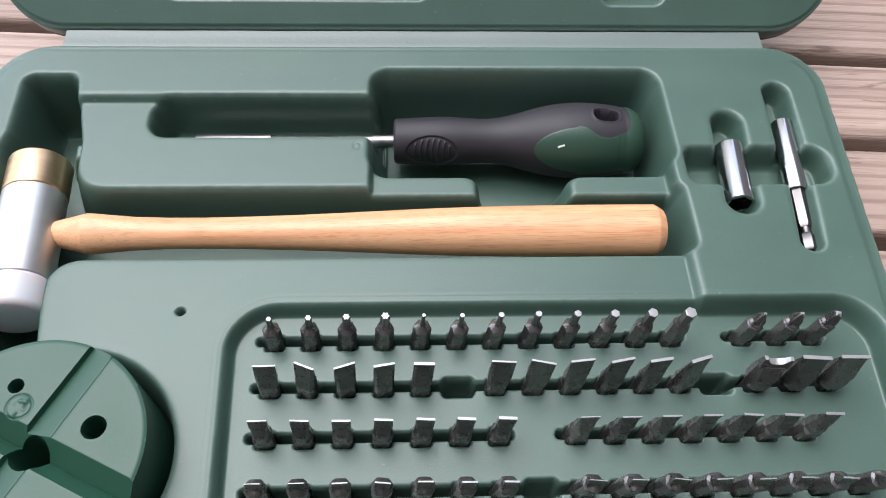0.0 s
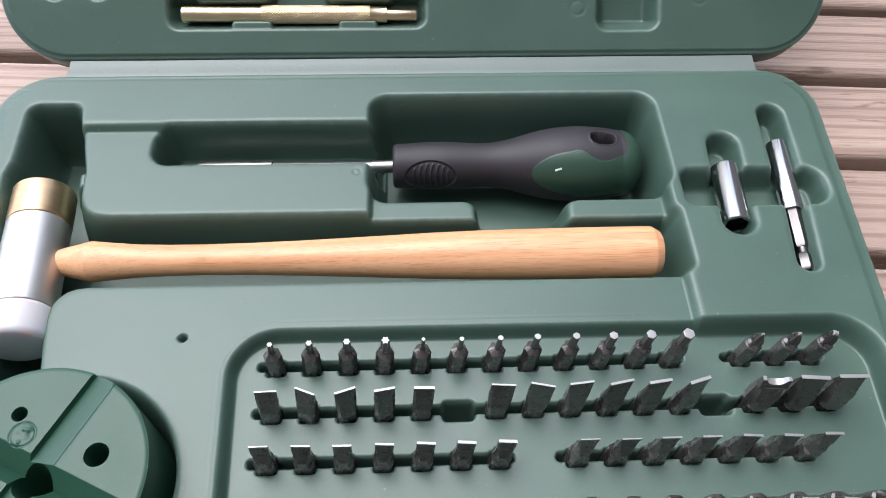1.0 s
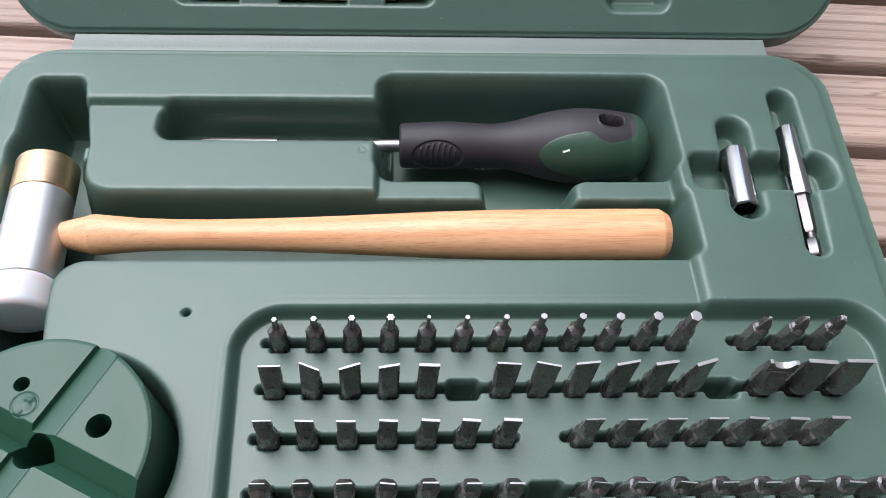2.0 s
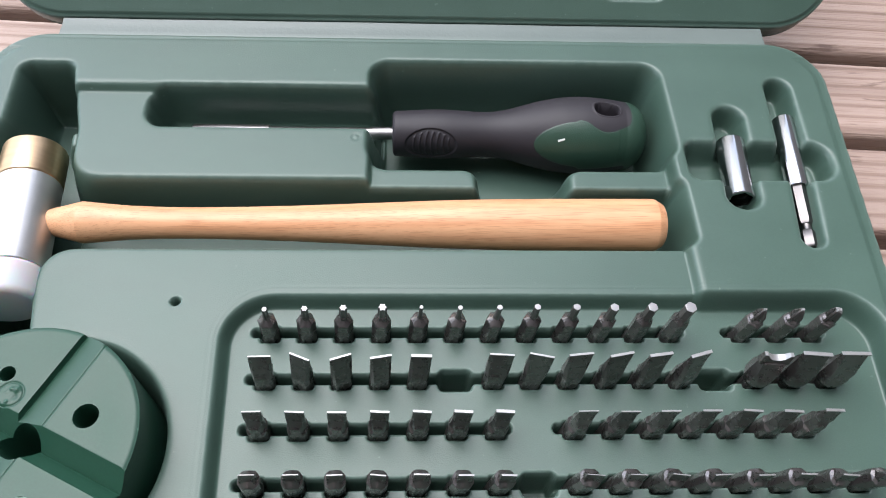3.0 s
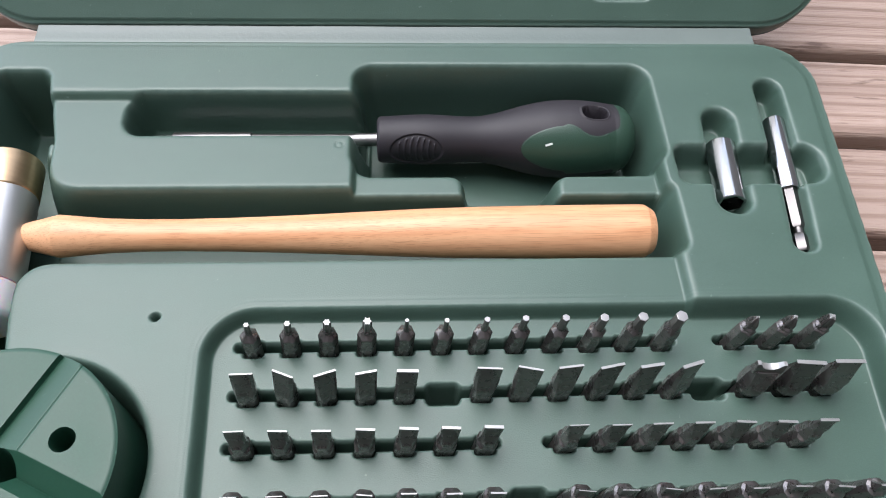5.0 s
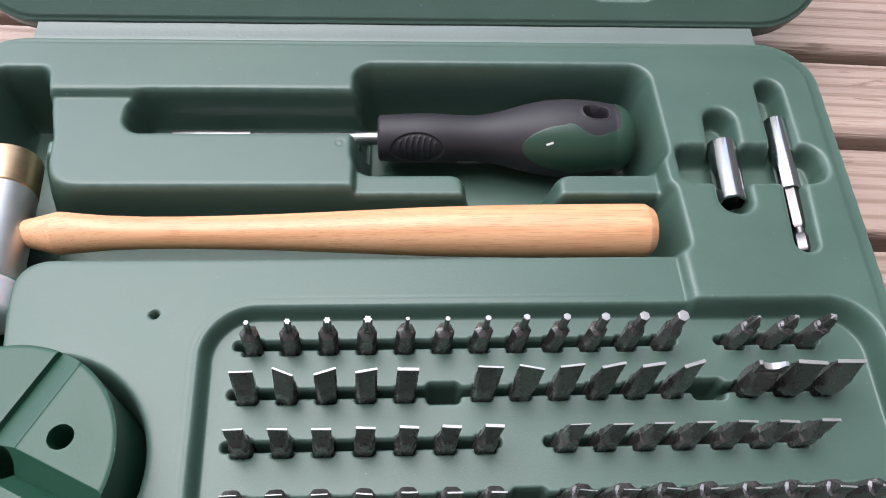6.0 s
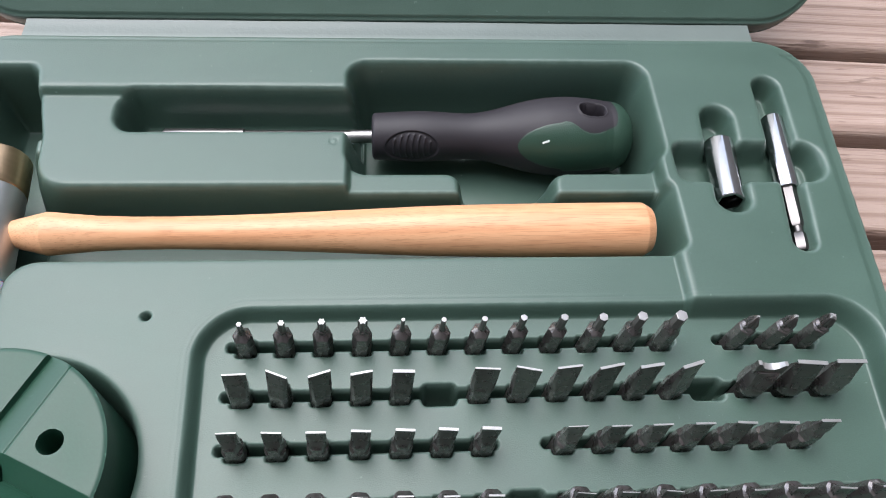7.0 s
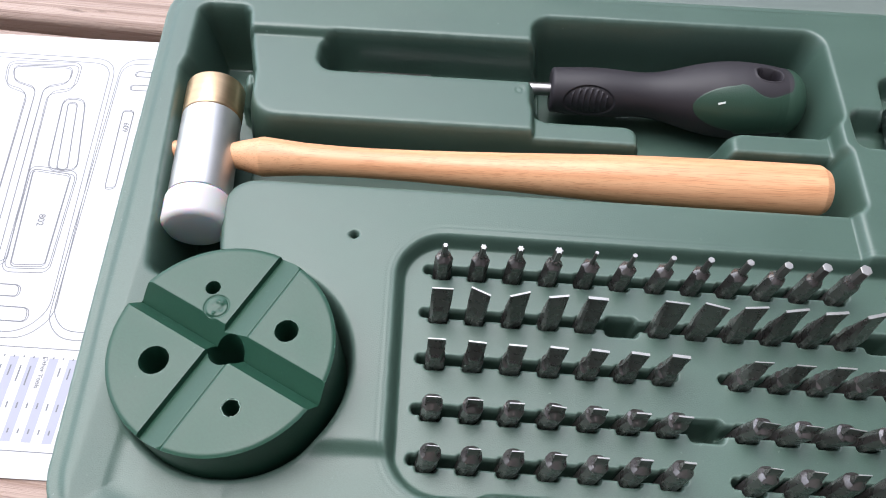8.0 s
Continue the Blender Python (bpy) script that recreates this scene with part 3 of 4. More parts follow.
R = np.repeat(body_r[:, None], len(ga), 1)
pad = ((G + 17.5) / 12.6) ** 2 + ((A - 70) / 42) ** 2
ribs = 0.8 * np.clip(np.cos((G + 17.5 - 0.0012 * (A - 70) ** 2) * 2.25), 0, 1) ** 3
R = R - 0.8 * np.clip((1 - pad) * 10, 0, 1) + np.where(pad < 0.8, ribs * np.clip((0.72 - pad) * 9, 0, 1), 0)
arc = 17.0 * np.radians(A)
insert = (np.sqrt(((G - 53.5) / 22.0) ** 2 + ((arc - 17.2) / 10.8) ** 2) - 1) * 10.8
band = np.maximum(np.abs(arc - 18.6) - 11.2, 54.0 - G)
end_cap = 77.6 - G
tongue = (np.sqrt(((G - 66.5) / 11.0) ** 2 + (arc / 10.9) ** 2) - 1) * 10.9
field = -smin(-smin(smin(insert, band, 4.0), end_cap, 3.0), tongue, 3.5)
# draw the nearest points on to the seam between the two plastics
di, dj = np.gradient(field)
gi = np.gradient(G, axis=0)
near_i = (np.abs(field) < 0.5 * np.abs(di)) & (np.abs(di) >= np.abs(dj))
near_j = (np.abs(field) < 0.5 * np.abs(dj)) & (np.abs(dj) > np.abs(di)) & (np.abs(A) < 170)
G = np.where(near_i, G - field / np.where(near_i, di, 1) * gi, G)
A = np.where(near_j, A - field / np.where(near_j, dj, 1) * (360.0 / len(ga)), A)
field = np.where(near_i | near_j, 0.0, field)
green = field < 0
hole = (np.abs((G - 66.8) / 6.2) ** 2.6 + np.abs((A + 3) / 13.5) ** 2.6)
R = R - 11.0 * np.clip((1 - hole) * 4, 0, 1) + 0.35 * np.exp(-((hole - 1.25) / 0.2) ** 2)
R = R + np.where(green & (G < 72), 0.12, 0)
px, py, pz = G, -R * np.sin(np.radians(A)), R * np.cos(np.radians(A))
verts = np.stack([px, py, pz], -1).reshape(-1, 3) * MM
na = len(ga)
split = {"grip": [], "green_panel": []}
for i in range(len(gx) - 1):
    for j in range(na):
        jj = (j + 1) % na
        f = (i * na + j, i * na + jj, (i + 1) * na + jj, (i + 1) * na + j)
        side = field[i, j] + field[i, jj] + field[i + 1, j] + field[i + 1, jj]
        split["green_panel" if side < 0 else "grip"].append(f)
for name, mat, label in (("grip", RUBBER, "matt black rubber grip with ribbed thumb pads"), ("green_panel", GRIP_GREEN, "dark green hard plastic insert")):
    used = sorted({v for f in split[name] for v in f})
    at = {v: i for i, v in enumerate(used)}
    mesh_object(name, verts[used], [tuple(at[v] for v in f) for f in split[name]], mat, driver_thing, label)
part("shaft", turned([(-133, 3.0), (-132, 3.7), (-96, 3.7), (-95.4, 2.9), (-47, 2.9), (-46, 3.2), (-34, 3.2)], "x", 32), SATIN, driver_thing, "bright steel shaft")
bm = bmesh.new()
bmesh.ops.create_cube(bm, size=1, matrix=Matrix.LocRotScale((0, 0, 0), Euler((0, 0, 0.3)), (0.0034, 0.0009, 0.0003)))
a = radians(49)
bmesh.ops.transform(bm, matrix=pose(0.044, -math.sin(a) * 0.0183, math.cos(a) * 0.0183, 49), verts=bm.verts)
part("chip", bm, CHIP, driver_thing, "small white scratch in the plastic")

# ---- nut driver socket and magnetic holder ----
socket = new("hex_socket")
tagged(socket, "short chrome hex socket lying in its pocket", "socket")
socket.matrix_world = look((0.1237, 0.0975, 0.0535), (0.1213, 0.0630, 0.0532))
bm = bmesh.new()
outer = [(0, 5.8), (0.6, 6.5), (1.2, 6.75), (31, 6.35), (31.8, 6.4), (33.0, 6.4), (33.5, 6.1)]
rings = []
N = 48
for s, r in outer:
    rings.append([Vector((r * math.cos(2 * math.pi * i / N), r * math.sin(2 * math.pi * i / N), -s)) * MM for i in range(N)])


def hex_r(a, flat):
    return flat / math.cos((a + math.pi / 6) % (math.pi / 3) - math.pi / 6)


for s, fl in ((33.5, 4.7), (24, 4.4)):
    rings.append([Vector((hex_r(2 * math.pi * i / N, fl) * math.cos(2 * math.pi * i / N), hex_r(2 * math.pi * i / N, fl) * math.sin(2 * math.pi * i / N), -s)) * MM for i in range(N)])
loft(bm, rings)
part("sleeve", bm, CHROME, socket, sharp=30)
bm = turned([(-24.2, 0.01), (-24.2, 4.0), (-23.6, 4.0)], "z", 6)
part("bore", bm, DARK_STEEL, socket, "dark hexagonal bore")

holder = new("bit_holder")
tagged(holder, "chrome magnetic bit holder with hexagonal shank", "bit holder")
holder.matrix_world = look((0.1537, 0.1130, 0.0528), (0.1472, 0.0410, 0.0517))
part("sleeve", turned([(0, 0.01), (0, 3.3), (-0.1, 4.0), (-0.6, 4.8), (-1, 5.0), (-41, 4.75), (-41.6, 4.4), (-41.6, 0.01)], "z", 48), CHROME, holder, "bright chrome sleeve")


def hex_prism(rings_in, turn=0.0):
    bm = bmesh.new()
    rings = []
    for s, fl in rings_in:
        r = fl / math.cos(math.pi / 6)
        rings.append([Vector((r * math.cos(math.pi / 3 * i + turn), r * math.sin(math.pi / 3 * i + turn), s)) * MM for i in range(6)])
    loft(bm, rings)
    return bm


part("shank", hex_prism([(-41.4, 3.17), (-60.5, 3.17), (-62, 2.5)], math.pi / 6), SHANK_STEEL, holder, "hexagonal steel shank")
part("groove", turned([(-60.5, 2.6), (-62, 2.35), (-65, 2.35), (-66.4, 2.6)], "z", 24), SHANK_STEEL, holder, "turned retaining groove")
part("shank_end", hex_prism([(-65.2, 2.5), (-66.6, 3.17), (-73, 3.17), (-74.2, 2.4)], math.pi / 6), SHANK_STEEL, holder, "hexagonal shank end")

# ---- bits ----
SHANK_FOOT = -13.0


def circle_ring(r, z, n=24, f=None):
    out = []
    for i in range(n):
        a = 2 * math.pi * i / n
        q = f(a) * r if f else r
        out.append(Vector((q * math.cos(a), q * math.sin(a), z)) * MM)
    return out


def hexed(z, flat=3.17, cone=99.0):
    """24-point hexagon, flat to the front, whose corners are cut back by a cone of that radius."""
    out = []
    for i in range(24):
        a = 2 * math.pi * i / 24
        r = min(hex_r(a + math.pi / 6, flat), cone)
        out.append(Vector((r * math.cos(a), r * math.sin(a), z)) * MM)
    return out


def star(a):
    return 0.82 + 0.18 * math.cos(6 * a)


def six(a):
    return hex_r(a, 0.88)


def fluted(a):
    return 0.6 + 0.4 * abs(math.cos(2 * a)) ** 3


SIDE = (-1, -0.75, -0.5, -0.25, 0, 0.25, 0.5, 0.75, 1)


def bit_section(z, cone, slab, half, barrel=0.0):
    """Closed section at z: a hexagon cut by a cone of radius cone, joined with a blade of half thickness slab and half width half."""
    wide = max(min(cone, barrel or 3.66), half)
    upper = []
    for u in SIDE:
        x = u * wide
        turned_y = math.sqrt(max(0.0, cone * cone - x * x))
        blade_y = slab if abs(x) <= half + 1e-6 else 0.0
        if barrel:
            limit = 0.97 * math.sqrt(max(0.0, barrel * barrel - x * x)) + 0.02
        else:
            q = abs(x) * min(1.0, 3.66 / wide)
            limit = min(3.17, (3.66 - q) * 1.732 + (0.02 if half < 3.66 else 0.5 * slab))
        upper.append((x, max(0.02, min(max(turned_y, blade_y), limit))))
    ring = upper + [(x, -y) for x, y in upper[::-1]]
    return [Vector((x, y, z)) * MM for x, y in ring]


def ease(a, b, z, power=1.0):
    """0 below a, 1 above b."""
    return min(1.0, max(0.0, (z - a) / (b - a))) ** power


def bit_thing(kind, size, top, label):
    """A quarter-inch insert bit, its foot in the slot; z is 0 at the panel."""
    bm = bmesh.new()
    tipm = bmesh.new()
    if kind in ("star", "hex"):
        sh = 12.7 if kind == "star" else 13.2
        f = star if kind == "star" else (six if size > 1.2 else None)
        neck = max(size + 0.25, 1.1)
        cone = []
        for q in (0.0, 0.2, 0.4, 0.6, 0.8, 1.0):
            r = 3.7 + (neck - 3.7) * q ** 0.8
            cone.append(hexed(sh + 2.5 * q, 3.17, r))
        loft(bm, [hexed(SHANK_FOOT), hexed(sh - 0.1)] + cone + [circle_ring(max(size * 1.04, neck - 0.15), sh + 3.5), circle_ring(size, sh + 4.3, f=f), circle_ring(size, top - 0.3, f=f)])
        loft(tipm, [circle_ring(size, top - 0.28, f=f), circle_ring(size * 0.97, top - 0.1, f=f), circle_ring(size * 0.88, top, f=f)])
    elif kind == "cross":
        cone = [hexed(13.0 + 1.1 * q, 3.17, 3.7 - 1.0 * q) for q in (0.0, 0.3, 0.6, 1.0)]
        loft(bm, [hexed(SHANK_FOOT), hexed(12.95)] + cone + [circle_ring(2.68, 14.6), circle_ring(2.68, 15.4, f=fluted), circle_ring(2.45, top - 4.0, f=fluted), circle_ring(size * 1.25, top - 0.9, f=fluted)])
        loft(tipm, [circle_ring(size * 1.2, top - 0.9, f=fluted), circle_ring(size * 0.7, top, f=fluted)])
    else:
        w, t = size
        last = top - 0.35
        cut = last if kind != "spanner" else top - 5.0
        levels = [SHANK_FOOT, 0.0] + [1.0 + (cut - 1.0) * i / 20 for i in range(21)]
        rings = []
        for z in levels:
            if w > 10:
                # a turned barrel swelling out of the shank, hollow-ground to the edge
                body = 3.5 + (w / 2 - 3.5) * math.sin(math.pi / 2 * ease(0.5, 6.5, z))
                slab = t / 2 + (w / 2 - t / 2) * (1 - ease(8.0, last, z, 0.75))
                rings.append(bit_section(z, 0.05, min(slab, body), body, body) if z > 8.0 else bit_section(z, body, body, body, body))
            elif w > 6.2:
                half = 3.66 + (w / 2 - 3.66) * ease(3.0 if w > 8.5 else 7.0, 13.0, z)
                slab = t / 2 + (3.17 - t / 2) * (1 - ease(9.0 if w > 7.3 else 11.0, last - (0.0 if w > 7.3 else 1.0), z, 0.72))
                rings.append(bit_section(z, 0.1 if z > 3 else 9.0, slab, half))
            else:
                narrow = w < 6.0
                sh = 12.0 if narrow else 13.0
                cone = 3.7 if z < sh else 3.7 - (z - sh) * (0.8 if narrow else 0.95) - 0.35 * max(0.0, z - sh - 2.6) ** 2
                slab = t / 2 + (2.4 - t / 2) * (1 - ease(sh + 0.5, last - 0.6, z, 0.6))
                rings.append(bit_section(z, max(0.05, cone), min(slab, 2.4), w / 2 if z > sh else 3.66))
        loft(bm, rings)
        if kind == "spanner":
            n = 18
            crest = []
            for i in range(n + 1):
                x = -w / 2 + w * i / n
                dip = math.sqrt(max(0, (w / 2 - 1.7) ** 2 - x * x)) * 0.75
                crest.append((x, max(cut + 0.2, top - dip)))
            thick = 1.6
            for body, lo, hi in ((bm, None, -0.3), (tipm, -0.3, 0.0)):
                rows = []
                for x, z in crest:
                    z0 = cut - 0.8 if lo is None else z + lo
                    k0 = t / 2 + (thick - t / 2) * min(1.0, (top - z0) / 5.0)
                    k1 = t / 2 + (thick - t / 2) * min(1.0, (top - z - hi) / 5.0)
                    rows.append([Vector((x, -k0, z0)) * MM, Vector((x, k0, z0)) * MM, Vector((x, k1, z + hi)) * MM, Vector((x, -k1, z + hi)) * MM])
                loft(body, rows)
        else:
            edge = [[Vector((x * (w / 2 - c), y * (t / 2 - c), z)) * MM for x, y in ((1, 1), (-1, 1), (-1, -1), (1, -1))] for z, c in ((last - 0.05, -0.01), (top - 0.06, 0.0), (top, 0.05))]
            loft(tipm, edge)
    thing = part("screwdriver_bit", bm, BIT_STEEL, None, sharp=22)
    tagged(thing, label, "screwdriver bit", "screwdriver bits in the panel")
    part("tip", tipm, BIT_TIP, thing, "bright ground tip", sharp=25)
    return thing


rng = random.Random(4)
SPEC = {}
stars = (1.15, 1.35, 1.5, 1.75)
hexes = (0.75, 0.95, 1.1, 1.35, 1.5, 1.75, 2.0, 2.35)
for k in range(4):
    SPEC[0, k] = ("star", stars[k], 22.6 + 0.4 * k, 0)
for k in range(8):
    SPEC[0, 4 + k] = ("hex", hexes[k], 24.0, rng.uniform(-9, 9))
for k, s in ((13, 0.7), (14, 0.9), (15, 1.3)):
    SPEC[0, k] = ("cross", s, 22.6, 30)
for k, w, t, yaw in ((0, 8.0, 0.6, 3), (1, 7.8, 0.7, -21), (2, 7.9, 0.8, 19), (3, 7.7, 0.9, 11), (4, 7.6, 1.15, 0), (6, 9.0, 0.7, -2), (7, 9.0, 0.75, -10), (8, 9.1, 0.85, 7), (9, 9.2, 1.0, 12), (10, 8.9, 1.15, 9), (11, 8.6, 1.3, 17), (14, 11.0, 1.5, -3), (15, 11.2, 1.4, 0)):
    SPEC[1, k] = ("flat", (w, t), 23.2 + (0.8 if k > 5 else 0), yaw)
SPEC[1, 13] = ("spanner", (11.0, 1.7), 23.6, -2)
for n, k in enumerate(FILLED[2]):
    SPEC[2, k] = ("flat", (6.6 if k < 7 else 7.2, (0.5 + 0.11 * n) if k < 7 else 0.45 + 0.1 * (n - 7)), 21.5, rng.uniform(-3, 3))
for n, k in enumerate(FILLED[3]):
    SPEC[3, k] = ("flat", (5.3 if k < 7 else 6.0, (0.32 + 0.06 * n) if k < 7 else 0.32 + 0.05 * (n - 7)), 19.5, rng.uniform(-5, 4))
for n, k in enumerate(FILLED[4]):
    SPEC[4, k] = ("flat", (4.2 if k < 7 else 4.6, (0.32 + 0.06 * n) if k < 7 else 0.32 + 0.05 * (n - 7)), 19.2, rng.uniform(-4, 4))
# sideways and forward lean of the tips by row, millimetres, and its growth along the row
LEAN = ((1.25, 0.04, -0.8, 0.02), (1.4, 0.0, -0.4, 0.02), (1.05, 0.1, -0.5, -0.03), (1.2, 0.08, -1.2, -0.1), (2.3, -0.14, 0.4, 0.08))
WORDS = {"star": "dark steel star-tipped bit standing in the case", "hex": "dark steel hex key bit standing in the case", "cross": "dark steel cross-point bit standing in the case", "spanner": "dark steel two-pronged spanner bit with crescent notch", "flat": "dark steel flat-blade bit standing in the case"}
for (r, k), (kind, size, top, yaw) in SPEC.items():
    label = WORDS[kind]
    if kind == "flat" and size[0] > 8.5:
        label = "wide dark steel flat-blade bit standing in the case"
    if kind == "flat" and size[0] < 5.5:
        label = "narrow dark steel flat-blade bit standing in the case"
    b = bit_thing(kind, size, top, label)
    # each row stands a little loose in its slot and leans to one side
    lean_x, lean_y = LEAN[r][0] + LEAN[r][1] * k, LEAN[r][2] + LEAN[r][3] * k
    tilt = pose(COLS[k] * MM, ROWS_Y[r] * MM, FLOOR * MM, -math.degrees(lean_y / top) + rng.uniform(-0.5, 0.5), math.degrees(lean_x / top) + rng.uniform(-0.5, 0.5), 0)
    b.matrix_world = tilt @ pose(0, 0, 0, 0, 0, yaw)

# ---- round bench block ----
block = new("bench_block")
tagged(block, "round green plastic bench block with crossed grooves and holes", "bench block")
TOPZ = 73.0
xs = np.linspace(-BR - 0.2, BR + 0.2, 380)
X, Y = np.meshgrid(xs, xs)
rad = np.hypot(X, Y)
Z = np.full(X.shape, TOPZ) - relu(rad - BR + 0.9, 0.9) * 0.7
# wide vee groove along x, its two flanks meeting below the middle
v0 = Y - 1.2
Z = np.minimum(Z, TOPZ - np.maximum(0, np.where(v0 > -0.8, (5.8 - v0) * 1.1, (v0 + 5.5) * 1.5)).clip(0, 7.3))
# ramped groove across it, steep on one side
u0 = X - 1.2
Z = np.where((u0 > -5.0) & (u0 < 4.6), np.minimum(Z, TOPZ - 2.3 * np.clip((4.6 - u0) / 9.4, 0, 1) * np.clip((u0 + 5.0) / 0.35, 0, 1)), Z)
# scored lines at the foot of the vee and along the ramp's edge
Z -= 0.3 * np.exp(-((v0 + 0.8) / 0.28) ** 2) + 0.3 * np.exp(-((u0 - 4.7) / 0.28) ** 2) * (np.abs(v0) > 6)
ca, sa = math.cos(radians(-26)), math.sin(radians(-26))
for hx, hy, hr in ((-8.2, 22.3, 2.5), (21.8, 7.0, 4.0), (-22.2, -7.4, 5.0), (8.2, -22.5, 3.0), (1.2, -1.0, 6.2)):
    gx, gy = hx * ca + hy * sa, -hx * sa + hy * ca
    dh = np.hypot(X - gx, Y - gy) - hr
    Z = np.minimum(Z, TOPZ + 1.2 - relu(0.1 - dh, 0.25) * 16 - 1.2 * np.clip((0.3 - dh) / 0.2, 0, 1)).clip(TOPZ - 26, 99)
gx, gy = -5.2 * ca + 14.8 * sa, 5.2 * sa + 14.8 * ca
ring = np.abs(np.hypot(X - gx, Y - gy) - 4.3)
Z -= 0.35 * np.exp(-(ring / 0.4) ** 2) * (Z > TOPZ - 0.6)
lump = np.hypot(X - gx, Y - gy) < 4.0
rr_b = random.Random(3)
for _ in range(9):
    lx, ly, lw = gx + rr_b.uniform(-3, 3), gy + rr_b.uniform(-3, 3), rr_b.uniform(0.5, 1.1)
    Z += np.where(lump, rr_b.uniform(-0.5, 0.6) * np.exp(-((X - lx) ** 2 + (Y - ly) ** 2) / lw ** 2), 0)
keep = rad < BR + 0.2
top_mesh = sheet("top_face", xs, xs, Z, keep, DISC_GREEN, block, "scuffed top face with vee grooves and drilled holes")
co = np.empty(len(top_mesh.data.vertices) * 3)
top_mesh.data.vertices.foreach_get("co", co)
co = co.reshape(-1, 3)
rr = np.hypot(co[:, 0], co[:, 1])
out_v = rr > (BR - 0.25) * MM
co[out_v, :2] *= (BR * MM / rr[out_v])[:, None]
top_mesh.data.vertices.foreach_set("co", co.ravel())
top_mesh.data.set_sharp_from_angle(angle=radians(35))
ang = np.linspace(0, 2 * math.pi, 240, endpoint=False)
side_v, side_f = [], []
for a in ang:
    c, s = math.cos(a), math.sin(a)
    x, y = BR * c, BR * s
    i, j = np.argmin(np.abs(xs - x * 0.993)), np.argmin(np.abs(xs - y * 0.993))
    side_v += [(x, y, min(Z[j, i], TOPZ - 0.4)), (x * 1.003, y * 1.003, 58), (x * 1.01, y * 1.01, 24.1)]
for n in range(240):
    m = (n + 1) % 240
    for q in range(2):
        side_f.append((3 * n + q, 3 * n + q + 1, 3 * m + q + 1, 3 * m + q))
mesh_object("side_wall", np.array(side_v) * MM, side_f, DISC_GREEN, block)
# ragged swarf round one drilled hole
bm = bmesh.new()
rings = []
gx, gy = 8.2 * ca - 22.5 * sa, -8.2 * sa - 22.5 * ca
for i in range(40):
    q = 2 * math.pi * i / 40
    r = 3.05 + 0.25 * noise.noise((math.cos(q) * 3, math.sin(q) * 3, 5))
    h = 0.12 + 0.3 * abs(noise.noise((math.cos(q) * 4, math.sin(q) * 4, 1)))
    rings.append([Vector((gx + (r + o) * math.cos(q), gy + (r + o) * math.sin(q), TOPZ + z)) * MM for o, z in ((-0.12, -0.2), (0.22, -0.05), (0.1, h))])
loft(bm, rings + rings[:1], cap=False)
part("burr", bm, SWARF, block, "pale ragged burr round a drilled hole")
block.matrix_world = pose(BX * MM, BY * MM, 0, 0, 0, -26)

# ---- brass punch in the lid ----
drift = new("brass_punch")
tagged(drift, "brass drift punch with knurled grip clipped in the lid", "punch")
drift.matrix_world = lid_pose @ pose(-0.1430, 0.0248, -0.0040, 0, 0, -0.6)
part("stem", turned([(0, 0.01), (0, 3.6), (0.4, 4.1), (41, 4.1), (41.3, 4.5)], "x", 40), PUNCH_BRASS, drift)
bm = bmesh.new()
rings = []
for i, s in enumerate(np.arange(41, 97, 0.2)):
    ring = []
    for j in range(160):
        a = 2 * math.pi * j / 160
        cut = min(abs(math.sin(s * 2.0 + 10 * a)), abs(math.sin(s * 2.0 - 10 * a)))
        r = 4.75 - 0.38 * max(0.0, 1 - cut / 0.5)
        ring.append(Vector((s, r * math.cos(a), r * math.sin(a))) * MM)
    rings.append(ring)
loft(bm, rings)
part("knurled_grip", bm, PUNCH_BRASS, drift, "diamond-knurled brass grip")
part("shoulder", turned([(96.5, 4.6), (97, 4.2), (105.5, 4.2), (105.8, 3.0), (120.6, 3.0), (121, 2.7), (121, 0.01)], "x", 40), PUNCH_BRASS, drift)

# ---- printed sheet beside the case ----
sheet_paper = new("printed_sheet")
tagged(sheet_paper, "white printed sheet with case drawing and parts table", "paper")
PZ = DECK + 1.3


def paper_z(x, y):
    return PZ + 0.5 + 0.35 * math.sin(x * 0.03) + 0.3 * math.sin(y * 0.022 + 1)


bm = bmesh.new()
nx, ny = 24, 26
top, low = [], []
for j in range(ny + 1):
    for i in range(nx + 1):
        x = -424 + 214 * i / nx
        y = -88.5 + 243 * j / ny + 0.012 * (x + 300)
        top.append(bm.verts.new(Vector((x, y, paper_z(x, y))) * MM))
        low.append(bm.verts.new(Vector((x, y, paper_z(x, y) - 0.5)) * MM))
for j in range(ny):
    for i in range(nx):
        a = j * (nx + 1) + i
        q = (a, a + 1, a + nx + 2, a + nx + 1)
        bm.faces.new([top[v] for v in q])
        bm.faces.new([low[v] for v in q[::-1]])
for line in ([j * (nx + 1) for j in range(ny + 1)], [j * (nx + 1) + nx for j in range(ny + 1)], list(range(nx + 1)), [ny * (nx + 1) + i for i in range(nx + 1)]):
    for a, b in zip(line, line[1:]):
        bm.faces.new((top[a], top[b], low[b], low[a]))
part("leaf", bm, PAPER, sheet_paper)


